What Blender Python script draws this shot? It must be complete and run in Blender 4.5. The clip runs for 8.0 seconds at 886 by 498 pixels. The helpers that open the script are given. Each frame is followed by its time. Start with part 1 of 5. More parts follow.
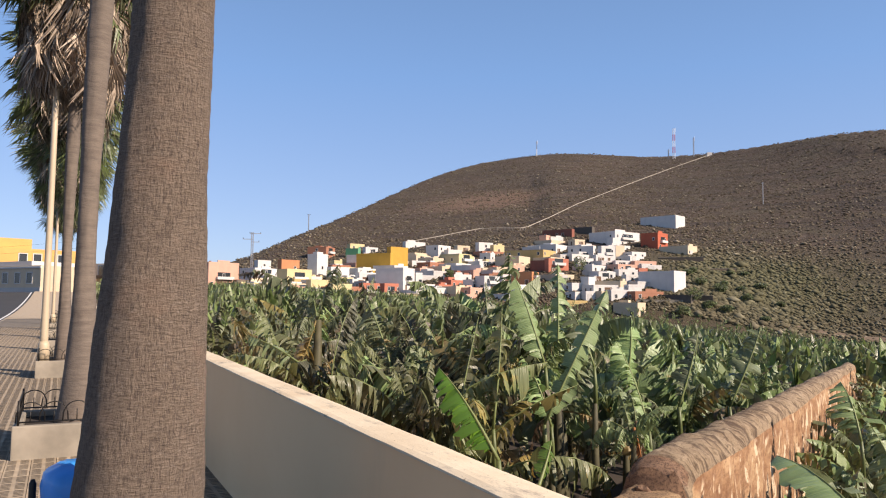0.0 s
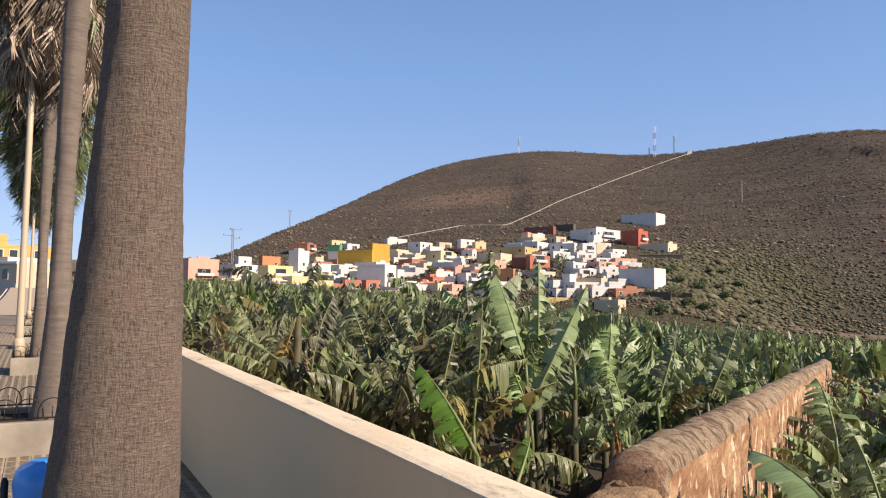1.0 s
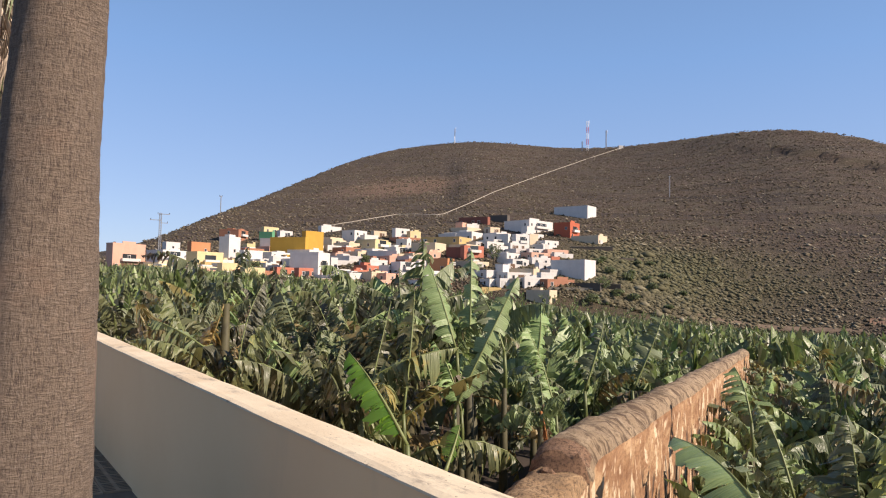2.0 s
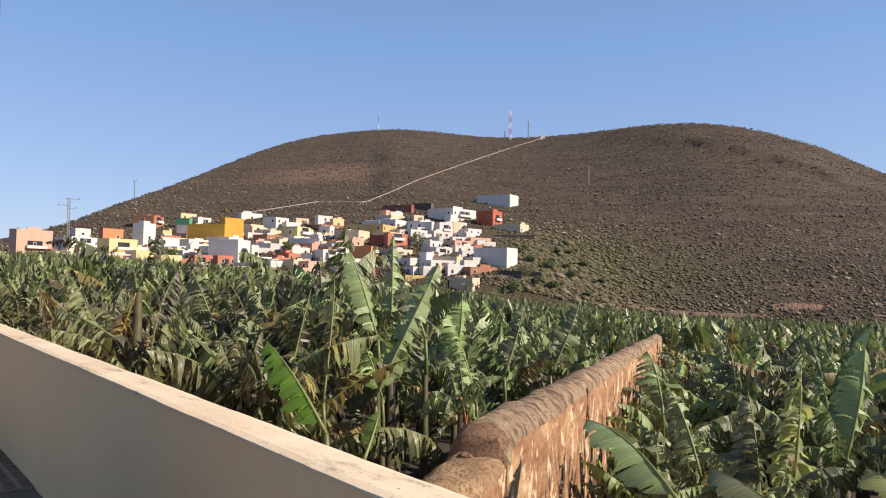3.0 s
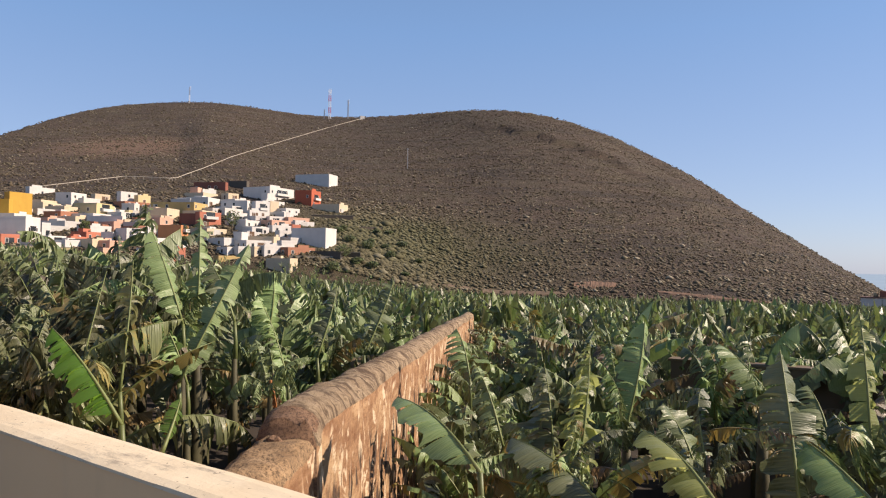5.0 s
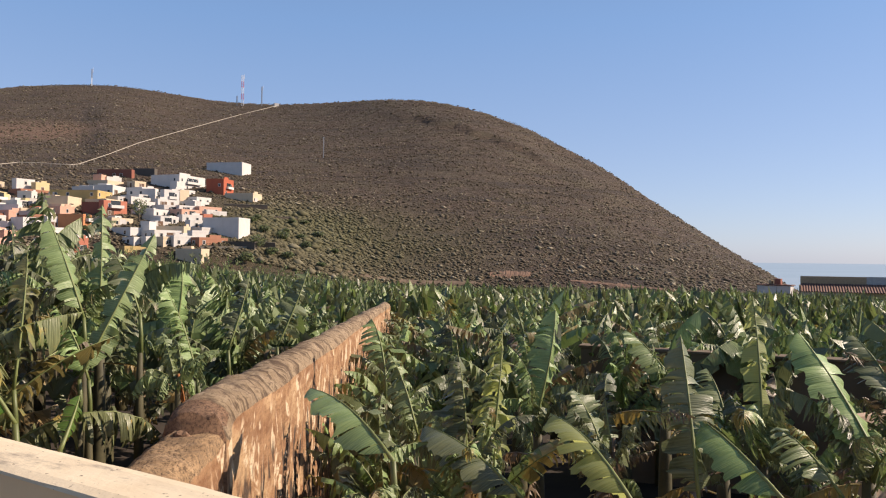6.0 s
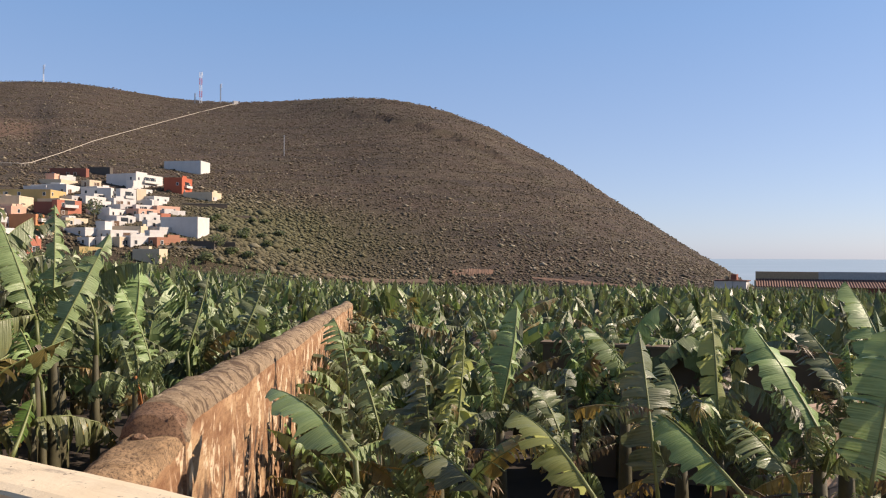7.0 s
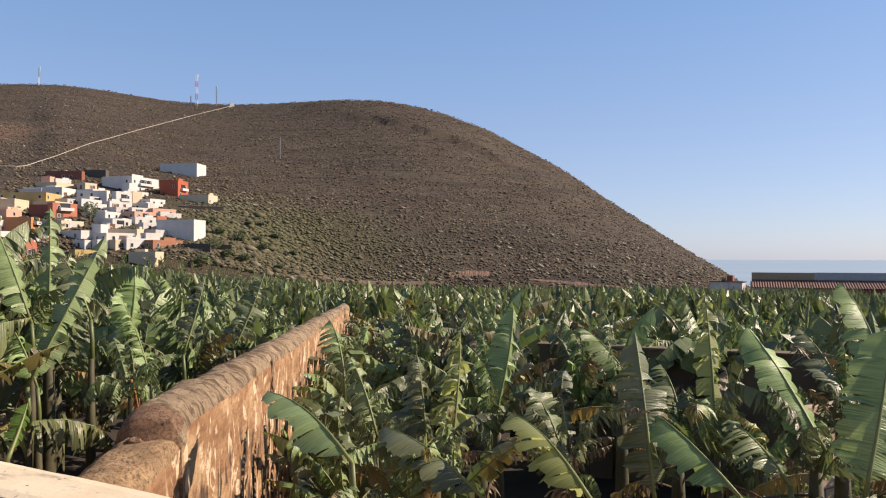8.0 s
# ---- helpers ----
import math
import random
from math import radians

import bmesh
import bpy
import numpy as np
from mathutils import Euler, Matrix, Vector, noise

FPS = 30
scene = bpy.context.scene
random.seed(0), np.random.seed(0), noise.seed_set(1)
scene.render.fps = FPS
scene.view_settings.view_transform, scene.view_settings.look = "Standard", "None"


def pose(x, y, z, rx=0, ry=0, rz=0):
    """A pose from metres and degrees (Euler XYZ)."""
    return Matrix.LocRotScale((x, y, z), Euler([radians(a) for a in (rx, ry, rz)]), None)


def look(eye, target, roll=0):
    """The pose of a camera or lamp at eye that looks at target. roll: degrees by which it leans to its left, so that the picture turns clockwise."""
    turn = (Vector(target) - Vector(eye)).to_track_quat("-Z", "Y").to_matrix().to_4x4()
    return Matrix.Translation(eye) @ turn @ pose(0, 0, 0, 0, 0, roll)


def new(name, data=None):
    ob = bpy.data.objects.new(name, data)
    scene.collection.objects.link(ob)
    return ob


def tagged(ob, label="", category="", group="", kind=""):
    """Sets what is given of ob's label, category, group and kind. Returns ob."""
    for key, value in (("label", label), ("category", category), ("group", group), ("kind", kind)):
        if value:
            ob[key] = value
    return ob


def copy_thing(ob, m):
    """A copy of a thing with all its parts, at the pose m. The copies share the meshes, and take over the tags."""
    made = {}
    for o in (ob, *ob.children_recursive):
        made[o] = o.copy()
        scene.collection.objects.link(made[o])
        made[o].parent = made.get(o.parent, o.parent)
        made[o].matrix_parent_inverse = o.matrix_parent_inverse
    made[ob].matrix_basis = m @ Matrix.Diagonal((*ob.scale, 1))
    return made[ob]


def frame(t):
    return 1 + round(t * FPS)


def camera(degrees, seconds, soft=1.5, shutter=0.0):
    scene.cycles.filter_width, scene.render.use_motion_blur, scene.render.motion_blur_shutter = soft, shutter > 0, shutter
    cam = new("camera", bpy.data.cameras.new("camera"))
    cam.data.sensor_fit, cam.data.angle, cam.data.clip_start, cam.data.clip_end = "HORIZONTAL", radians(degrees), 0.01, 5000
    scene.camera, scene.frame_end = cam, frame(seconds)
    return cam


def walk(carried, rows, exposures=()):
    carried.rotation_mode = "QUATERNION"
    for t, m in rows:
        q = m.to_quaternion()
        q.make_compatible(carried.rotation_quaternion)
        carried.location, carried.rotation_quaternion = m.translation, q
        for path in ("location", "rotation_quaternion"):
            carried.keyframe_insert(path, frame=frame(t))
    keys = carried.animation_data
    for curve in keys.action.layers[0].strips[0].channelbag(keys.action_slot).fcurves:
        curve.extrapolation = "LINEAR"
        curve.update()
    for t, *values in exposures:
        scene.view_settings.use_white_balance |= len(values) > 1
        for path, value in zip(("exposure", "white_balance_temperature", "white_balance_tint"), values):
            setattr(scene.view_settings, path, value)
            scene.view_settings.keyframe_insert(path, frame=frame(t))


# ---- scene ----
cam = camera(61.8, 8.0, soft=1.15)
EYE = 1.62
ROWS = [
    (0.0, 0.000, 0.000, 0.000, 0.00, 4.47, -0.50),
    (0.5, 0.008, 0.000, -0.001, -0.26, 4.41, -0.54),
    (1.0, 0.014, 0.007, -0.002, -1.41, 4.24, -0.56),
    (1.5, 0.022, 0.026, -0.005, -3.79, 3.90, -0.92),
    (3.0, 0.064, 0.042, -0.013, -12.41, 2.64, -0.95),
    (3.5, 0.075, 0.023, -0.008, -15.61, 2.40, -0.83),
    (4.0, 0.085, 0.008, -0.005, -18.87, 2.31, -0.71),
    (4.5, 0.101, 0.009, -0.009, -22.54, 1.77, -0.82),
    (5.0, 0.125, 0.010, -0.010, -26.34, 1.34, -0.76),
    (6.5, 0.151, -0.015, -0.016, -34.73, 0.50, -0.44),
    (7.0, 0.153, -0.020, -0.017, -35.63, 0.54, -0.17),
    (7.5, 0.156, -0.030, -0.015, -35.84, 0.65, 0.02),
    (8.0, 0.157, -0.022, -0.014, -35.89, 0.69, 0.00),
]
walk(cam, [(t, pose(x, y, EYE + z, 90 + pitch, roll, yaw)) for t, x, y, z, yaw, pitch, roll in ROWS], [(0.0, 0.57, 7150, 17), (3.2, 0.52, 7300, 17), (4.8, 0.47, 7400, 17), (8.0, 0.50, 7500, 17)])

# ---- light: low afternoon sun from beyond the field, clear sky ----
SUN_AZ, SUN_EL = 117.0, 33.0
world = bpy.data.worlds.new("sky")
scene.world = world
world.use_nodes = True
wn = world.node_tree.nodes
sky = wn.new("ShaderNodeTexSky")
sky.sky_type, sky.sun_disc = "NISHITA", False
sky.sun_elevation, sky.sun_rotation = radians(SUN_EL), radians(SUN_AZ)
sky.air_density, sky.dust_density, sky.ozone_density = 0.80, 0.55, 4.5
wn["Background"].inputs["Strength"].default_value = 0.109
haze = wn.new("ShaderNodeMix")
haze.data_type = "RGBA"
haze.inputs[0].default_value = 0.56
up = wn.new("ShaderNodeSeparateXYZ")
world.node_tree.links.new(wn.new("ShaderNodeTexCoord").outputs["Generated"], up.inputs[0])
blue = wn.new("ShaderNodeValToRGB")
blue.color_ramp.elements[0].color = (2.4 / 8, 3.2 / 8, 4.9 / 8, 1)
blue.color_ramp.elements[1].color = (0.02 / 8, 0.05 / 8, 0.12 / 8, 1)
mid = blue.color_ramp.elements.new(0.3)
mid.color = (1.25 / 8, 2.65 / 8, 5.2 / 8, 1)
world.node_tree.links.new(up.outputs["Z"], blue.inputs[0])
gain = wn.new("ShaderNodeVectorMath")
gain.operation = "SCALE"
gain.inputs["Scale"].default_value = 9.3
world.node_tree.links.new(blue.outputs[0], gain.inputs[0])
world.node_tree.links.new(gain.outputs[0], haze.inputs[7])
world.node_tree.links.new(sky.outputs[0], haze.inputs[6])
world.node_tree.links.new(haze.outputs[2], wn["Background"].inputs["Color"])
sun = new("sun", bpy.data.lights.new("sun", "SUN"))
sun.data.energy, sun.data.angle, sun.data.color = 5.0, radians(0.6), (1.0, 0.91, 0.79)
sd = Vector((math.sin(radians(SUN_AZ)) * math.cos(radians(SUN_EL)), math.cos(radians(SUN_AZ)) * math.cos(radians(SUN_EL)), math.sin(radians(SUN_EL))))
sun.matrix_world = look(sd * 300, (0, 0, 0))

# ---- small helpers ----
def mesh_of(name, verts, faces, mats=(), smooth=False, mat_ids=None):
    me = bpy.data.meshes.new(name)
    me.from_pydata(verts, [], faces)
    for m in mats:
        me.materials.append(m)
    if mat_ids is not None:
        me.polygons.foreach_set("material_index", mat_ids)
    if smooth:
        me.polygons.foreach_set("use_smooth", [True] * len(me.polygons))
    me.update()
    return me


def bm_mesh(name, bm, mats=(), smooth=False):
    me = bpy.data.meshes.new(name)
    bmesh.ops.recalc_face_normals(bm, faces=bm.faces)
    bm.to_mesh(me)
    bm.free()
    for m in mats:
        me.materials.append(m)
    if smooth:
        me.polygons.foreach_set("use_smooth", [True] * len(me.polygons))
    return me


def part(name, me, parent, m=None, label=""):
    ob = new(name, me)
    ob.parent = parent
    if m is not None:
        ob.matrix_basis = m
    return tagged(ob, label)


def thing(name, m=None, data=None, **tags):
    ob = new(name, data)
    if m is not None:
        ob.matrix_basis = m
    return tagged(ob, **tags)


def add_box(bm, x0, x1, y0, y1, z0, z1, bevel=0.0):
    r = bmesh.ops.create_cube(bm, size=1.0, matrix=Matrix.Translation(((x0 + x1) / 2, (y0 + y1) / 2, (z0 + z1) / 2)) @ Matrix.Diagonal((x1 - x0, y1 - y0, z1 - z0, 1)))
    if bevel:
        es = list({e for v in r["verts"] for e in v.link_edges})
        bmesh.ops.bevel(bm, geom=es, offset=bevel, segments=2, affect="EDGES", profile=0.6)
    return r


def box_mesh(name, x0, x1, y0, y1, z0, z1, mats, bevel=0.0):
    bm = bmesh.new()
    add_box(bm, x0, x1, y0, y1, z0, z1, bevel)
    return bm_mesh(name, bm, mats)


def tube(points, radii, sides=8):
    """Vertices and faces of a tube through points."""
    vs, fs = [], []
    n = len(points)
    for i, p in enumerate(points):
        a, b = Vector(points[max(i - 1, 0)]), Vector(points[min(i + 1, n - 1)])
        d = (b - a).normalized()
        s = d.orthogonal().normalized() if abs(d.z) < 0.95 else Vector((1, 0, 0))
        s = (s - d * s.dot(d)).normalized()
        q = d.cross(s)
        for k in range(sides):
            an = 2 * math.pi * k / sides
            vs.append(Vector(p) + (s * math.cos(an) + q * math.sin(an)) * radii[i])
    for i in range(n - 1):
        for k in range(sides):
            fs.append((i * sides + k, i * sides + (k + 1) % sides, (i + 1) * sides + (k + 1) % sides, (i + 1) * sides + k))
    fs.append(tuple(range(sides - 1, -1, -1)))
    fs.append(tuple(range((n - 1) * sides, n * sides)))
    return vs, fs


def tube_mesh(name, points, radii, mats, sides=8):
    vs, fs = tube(points, radii, sides)
    return mesh_of(name, vs, fs, mats, smooth=True)


def smooth01(a, b, x):
    t = min(max((x - a) / (b - a), 0.0), 1.0)
    return t * t * (3 - 2 * t)


# ---- materials ----
class Nodes:
    """A principled material with a short way to add nodes."""

    def __init__(self, name, rough=0.8, metal=0.0):
        self.mat = bpy.data.materials.new(name)
        self.mat.use_nodes = True
        self.t = self.mat.node_tree
        self.b = self.t.nodes["Principled BSDF"]
        self.b.inputs["Roughness"].default_value = rough
        self.b.inputs["Metallic"].default_value = metal
        self.co = self.t.nodes.new("ShaderNodeTexCoord").outputs["Object"]

    def node(self, kind, **inputs):
        n = self.t.nodes.new(kind)
        for k, v in inputs.items():
            self.put(n.inputs[k.replace("_", " ")], v)
        return n

    def put(self, socket, v):
        if isinstance(v, bpy.types.NodeSocket):
            self.t.links.new(v, socket)
        else:
            socket.default_value = v

    def stretch(self, scale, co=None):
        n = self.node("ShaderNodeMapping", Vector=co or self.co, Scale=scale)
        return n.outputs[0]

    def noise(self, scale, detail=4.0, rough=0.6, co=None, distortion=0.0):
        return self.node("ShaderNodeTexNoise", Vector=co or self.co, Scale=scale, Detail=detail, Roughness=rough, Distortion=distortion).outputs["Fac"]

    def ramp(self, fac, *stops):
        n = self.node("ShaderNodeValToRGB", Fac=fac)
        cr = n.color_ramp
        while len(cr.elements) < len(stops):
            cr.elements.new(0.5)
        for e, (p, c) in zip(cr.elements, stops):
            e.position = p
            e.color = (*c, 1) if len(c) == 3 else c
        return n.outputs[0]

    def grey(self, fac, a, b):
        n = self.node("ShaderNodeMapRange")
        self.put(n.inputs[0], fac)
        n.inputs[1].default_value, n.inputs[2].default_value = a, b
        return n.outputs[0]

    def mix(self, fac, a, b, mode="MIX"):
        n = self.t.nodes.new("ShaderNodeMix")
        n.data_type, n.blend_type = "RGBA", mode
        for s, v in ((n.inputs[0], fac), (n.inputs[6], a), (n.inputs[7], b)):
            if isinstance(v, tuple) and len(v) == 3:
                v = (*v, 1)
            self.put(s, v)
        return n.outputs[2]

    def color(self, c):
        self.put(self.b.inputs["Base Color"], (*c, 1) if isinstance(c, tuple) and len(c) == 3 else c)
        return self

    def bump(self, height, strength=0.4, distance=0.02):
        n = self.node("ShaderNodeBump", Height=height, Strength=strength, Distance=distance)
        self.put(self.b.inputs["Normal"], n.outputs[0])
        return self

    def hsv(self, c, h=0.5, s=1.0, v=1.0):
        n = self.node("ShaderNodeHueSaturation", Hue=h, Saturation=s, Value=v)
        self.put(n.inputs["Color"], c)
        return n.outputs[0]

    def random(self, lo, hi):
        r = self.t.nodes.new("ShaderNodeObjectInfo").outputs["Random"]
        n = self.node("ShaderNodeMapRange")
        self.put(n.inputs[0], r)
        n.inputs[3].default_value, n.inputs[4].default_value = lo, hi
        return n.outputs[0]

    def island(self, lo, hi):
        r = self.t.nodes.new("ShaderNodeNewGeometry").outputs["Random Per Island"]
        n = self.node("ShaderNodeMapRange")
        self.put(n.inputs[0], r)
        n.inputs[3].default_value, n.inputs[4].default_value = lo, hi
        return n.outputs[0]


def plain(name, c, rough=0.8, metal=0.0, vary=0.25, scale=3.0):
    n = Nodes(name, rough, metal)
    dark = tuple(v * (1 - vary) for v in c)
    n.color(n.mix(n.grey(n.noise(scale), 0.3, 0.75), dark, c))
    n.bump(n.noise(scale * 25), 0.15, 0.01)
    return n.mat


def paint(name, c):
    """House paint on render: blotchy, with streaks of weathering."""
    n = Nodes(name, 0.85)
    a = n.mix(n.grey(n.noise(0.5, 5), 0.35, 0.7), tuple(v * 0.88 for v in c), c)
    streak = n.grey(n.noise(1.0, 4, co=n.stretch((1.1, 1.1, 0.3))), 0.58, 0.95)
    n.color(n.mix(streak, a, tuple(v * 0.78 for v in c)))
    n.bump(n.noise(30), 0.1, 0.01)
    return n.mat


def leaf_green(name, dark, light, by_island=False, translucent=0.42):
    n = Nodes(name, 0.37)
    vary = n.island if by_island else n.random
    c = n.mix(n.grey(n.noise(1.6, 5), 0.3, 0.75), dark, light)
    rib = n.noise(1.0, 2, co=n.stretch((4, 90, 4)))
    c = n.mix(n.grey(rib, 0.42, 0.62), c, tuple(v * 0.75 for v in light))
    blotch = n.grey(n.noise(3.0, 6), 0.66, 0.78)
    c = n.mix(blotch, c, (0.16, 0.13, 0.04))
    if not by_island:
        # withered brown edges
        out = n.node("ShaderNodeSeparateXYZ", Vector=n.co).outputs["X"]
        far = n.node("ShaderNodeMath", Value=out)
        far.operation = "ABSOLUTE"
        rim = n.node("ShaderNodeMath", Value=far.outputs[0])
        rim.operation = "ADD"
        n.put(rim.inputs[1], n.noise(5.0, 5, 0.7))
        c = n.mix(n.grey(rim.outputs[0], 0.98, 1.10), c, (0.20, 0.15, 0.06))
    c = n.hsv(c, h=vary(0.478, 0.522), s=vary(0.72, 1.05), v=vary(0.50, 1.40))
    n.color(c)
    n.b.inputs["Specular IOR Level"].default_value = 0.42
    n.bump(rib, 0.55, 0.016)
    tr = n.node("ShaderNodeBsdfTranslucent")
    n.put(tr.inputs["Color"], n.hsv(c, h=0.49, s=1.1, v=1.65))
    mx = n.node("ShaderNodeMixShader")
    mx.inputs[0].default_value = translucent
    out = n.t.nodes["Material Output"]
    n.t.links.new(n.b.outputs[0], mx.inputs[1])
    n.t.links.new(tr.outputs[0], mx.inputs[2])
    n.t.links.new(mx.outputs[0], out.inputs["Surface"])
    return n.mat


def frond_brown(name):
    n = Nodes(name, 0.9)
    n.color(n.ramp(n.island(0, 1), (0.0, (0.14, 0.105, 0.080)), (0.5, (0.34, 0.265, 0.20)), (1.0, (0.60, 0.49, 0.38))))
    return n.mat


M = {}
PAINTS = {
    "white": (0.60, 0.575, 0.545), "cream": (0.60, 0.49, 0.27), "pink": (0.58, 0.34, 0.25), "orange": (0.52, 0.22, 0.10), "ochre": (0.46, 0.33, 0.14), "rough": (0.10, 0.085, 0.07),
    "terracotta": (0.34, 0.15, 0.09), "grey": (0.48, 0.46, 0.44), "green": (0.10, 0.30, 0.16), "yellow": (0.50, 0.29, 0.045), "coral": (0.46, 0.16, 0.10),
    "sand": (0.60, 0.48, 0.34), "darkred": (0.26, 0.09, 0.06), "red": (0.42, 0.10, 0.05), "bright_orange": (0.64, 0.36, 0.11),
}
for key, col in PAINTS.items():
    M[key] = paint("paint_" + key, col)
M["glass"] = plain("window_glass", (0.03, 0.035, 0.04), 0.12, vary=0.1)
M["shutter"] = plain("shutter_brown", (0.12, 0.06, 0.03), 0.6)
M["leaf"] = leaf_green("banana_leaf", (0.058, 0.092, 0.027), (0.250, 0.318, 0.128), translucent=0.15)
# lighter copy for the broad front-row leaves: sunlight is put into the colour
M["leaf_lit"] = leaf_green("banana_leaf_lit", (0.085, 0.130, 0.042), (0.300, 0.385, 0.165), translucent=0.16)
M["leaf_worn"] = leaf_green("banana_leaf_worn", (0.046, 0.058, 0.024), (0.185, 0.190, 0.088), translucent=0.12)
M["leaf_far"] = leaf_green("banana_leaf_far", (0.064, 0.092, 0.027), (0.250, 0.300, 0.112), by_island=True, translucent=0.18)
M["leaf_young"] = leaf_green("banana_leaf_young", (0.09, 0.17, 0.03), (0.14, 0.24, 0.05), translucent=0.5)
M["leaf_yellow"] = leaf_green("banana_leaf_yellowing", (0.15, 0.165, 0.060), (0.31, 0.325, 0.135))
M["leaf_rib"] = plain("leaf_midrib", (0.21, 0.25, 0.085), 0.5, vary=0.4)
M["leaf_stalk"] = plain("leaf_stalk", (0.13, 0.16, 0.05), 0.5, vary=0.4)
M["dry"] = leaf_green("dry_leaf", (0.16, 0.10, 0.04), (0.34, 0.24, 0.10), translucent=0.2)
M["flower"] = plain("dry_flower", (0.42, 0.16, 0.05), 0.8, vary=0.5, scale=20.0)
M["stem"] = plain("banana_stem", (0.095, 0.085, 0.038), 0.7, vary=0.6, scale=6.0)

n = Nodes("parapet_render", 0.9)
c = n.mix(n.grey(n.noise(0.7, 5), 0.35, 0.7), (0.80, 0.535, 0.295), (0.84, 0.585, 0.335))
c = n.mix(n.grey(n.noise(1.0, 5, co=n.stretch((1.5, 1.5, 0.5))), 0.6, 0.95), c, (0.58, 0.42, 0.26))
n.color(c).bump(n.noise(140, 3), 0.12, 0.004)
M["parapet"] = n.mat
n = Nodes("parapet_cap", 0.92)
c = n.mix(n.grey(n.noise(2.5, 6), 0.3, 0.7), (0.60, 0.48, 0.33), (0.72, 0.62, 0.46))
c = n.mix(n.grey(n.noise(5.0, 8, 0.75, co=n.stretch((1.0, 0.35, 1.0))), 0.56, 0.68), c, (0.26, 0.22, 0.18))
c = n.mix(n.grey(n.noise(60, 3), 0.66, 0.72), c, (0.16, 0.13, 0.10))
n.color(c).bump(n.noise(45, 6), 0.35, 0.006)
M["cap"] = n.mat

n = Nodes("palm_bark", 0.95)
ring = n.noise(1.0, 5, 0.7, co=n.stretch((24.0, 24.0, 110.0)), distortion=0.5)
crack = n.noise(1.0, 5, 0.75, co=n.stretch((105.0, 105.0, 24.0)))
big = n.noise(1.0, 5, 0.65, co=n.stretch((2.2, 2.2, 2.6)))
c = n.mix(n.grey(ring, 0.34, 0.68), (0.168, 0.122, 0.090), (0.275, 0.207, 0.155))
c = n.mix(n.grey(crack, 0.49, 0.62), c, (0.120, 0.087, 0.066))
c = n.mix(n.grey(n.noise(1.0, 5, 0.8, co=n.stretch((45.0, 45.0, 60.0))), 0.55, 0.74), c, (0.31, 0.25, 0.20))
c = n.mix(n.grey(big, 0.54, 0.76), c, (0.28, 0.185, 0.130))
n.color(c)
h = n.node("ShaderNodeMath")
h.operation = "SUBTRACT"
n.put(h.inputs[0], ring)
n.put(h.inputs[1], crack)
n.bump(h.outputs[0], 1.0, 0.020)
M["bark"] = n.mat
# smoother bark of the farther palms, with cast shade put into its darker tones
n = Nodes("palm_bark_smooth_shaded", 0.95)
c = n.mix(n.grey(n.noise(1.0, 5, 0.7, co=n.stretch((5.0, 5.0, 30.0))), 0.35, 0.68), (0.115, 0.090, 0.073), (0.175, 0.140, 0.113))
c = n.mix(n.grey(n.noise(1.0, 5, 0.65, co=n.stretch((2.0, 2.0, 1.6))), 0.5, 0.75), c, (0.195, 0.152, 0.118))
n.color(c).bump(n.noise(1.0, 5, 0.7, co=n.stretch((20.0, 20.0, 70.0))), 0.5, 0.012)
M["bark_smooth_shaded"] = n.mat
M["boot"] = plain("palm_boots", (0.40, 0.20, 0.09), 0.9, vary=0.5, scale=9.0)
M["frond_dry"] = frond_brown("frond_dry")
M["frond"] = leaf_green("frond_green", (0.062, 0.080, 0.028), (0.140, 0.165, 0.062), by_island=True, translucent=0.2)

n = Nodes("rubble_stone", 0.95)
c = n.mix(n.grey(n.noise(4, 6), 0.3, 0.7), (0.22, 0.135, 0.075), (0.40, 0.26, 0.15))
c = n.mix(n.grey(n.noise(40, 6, 0.8), 0.45, 0.62), c, (0.075, 0.045, 0.028))
n.color(n.hsv(c, h=n.random(0.485, 0.51), v=n.random(0.7, 1.3))).bump(n.noise(38, 8, 0.8), 0.9, 0.016)
M["rubble"] = n.mat
n = Nodes("old_plaster", 0.93)
at = n.node("ShaderNodeSeparateXYZ", Vector=n.co)


def ragged_edge(level, depth, soft, shape):
    """1 below a torn line that wanders round a level under the cap, 0 above it."""
    m = n.node("ShaderNodeMath")
    m.operation = "MULTIPLY_ADD"
    n.put(m.inputs[0], at.outputs["Y"])
    m.inputs[1].default_value = 0.0353
    n.put(m.inputs[2], at.outputs["Z"])
    e = n.node("ShaderNodeMath")
    e.operation = "MULTIPLY_ADD"
    n.put(e.inputs[0], n.noise(1.0, 5, 0.65, co=n.stretch(shape)))
    e.inputs[1].default_value = depth
    n.put(e.inputs[2], m.outputs[0])
    return n.grey(e.outputs[0], level + soft + depth * 0.5, level - soft + depth * 0.5)


c = n.mix(n.grey(n.noise(1.0, 7, 0.75, co=n.stretch((6, 3.0, 6))), 0.40, 0.60), (0.200, 0.094, 0.044), (0.345, 0.198, 0.104))
c = n.mix(n.grey(n.noise(1.0, 5, 0.7, co=n.stretch((2.0, 1.2, 2.5))), 0.50, 0.60), c, (0.42, 0.27, 0.15))
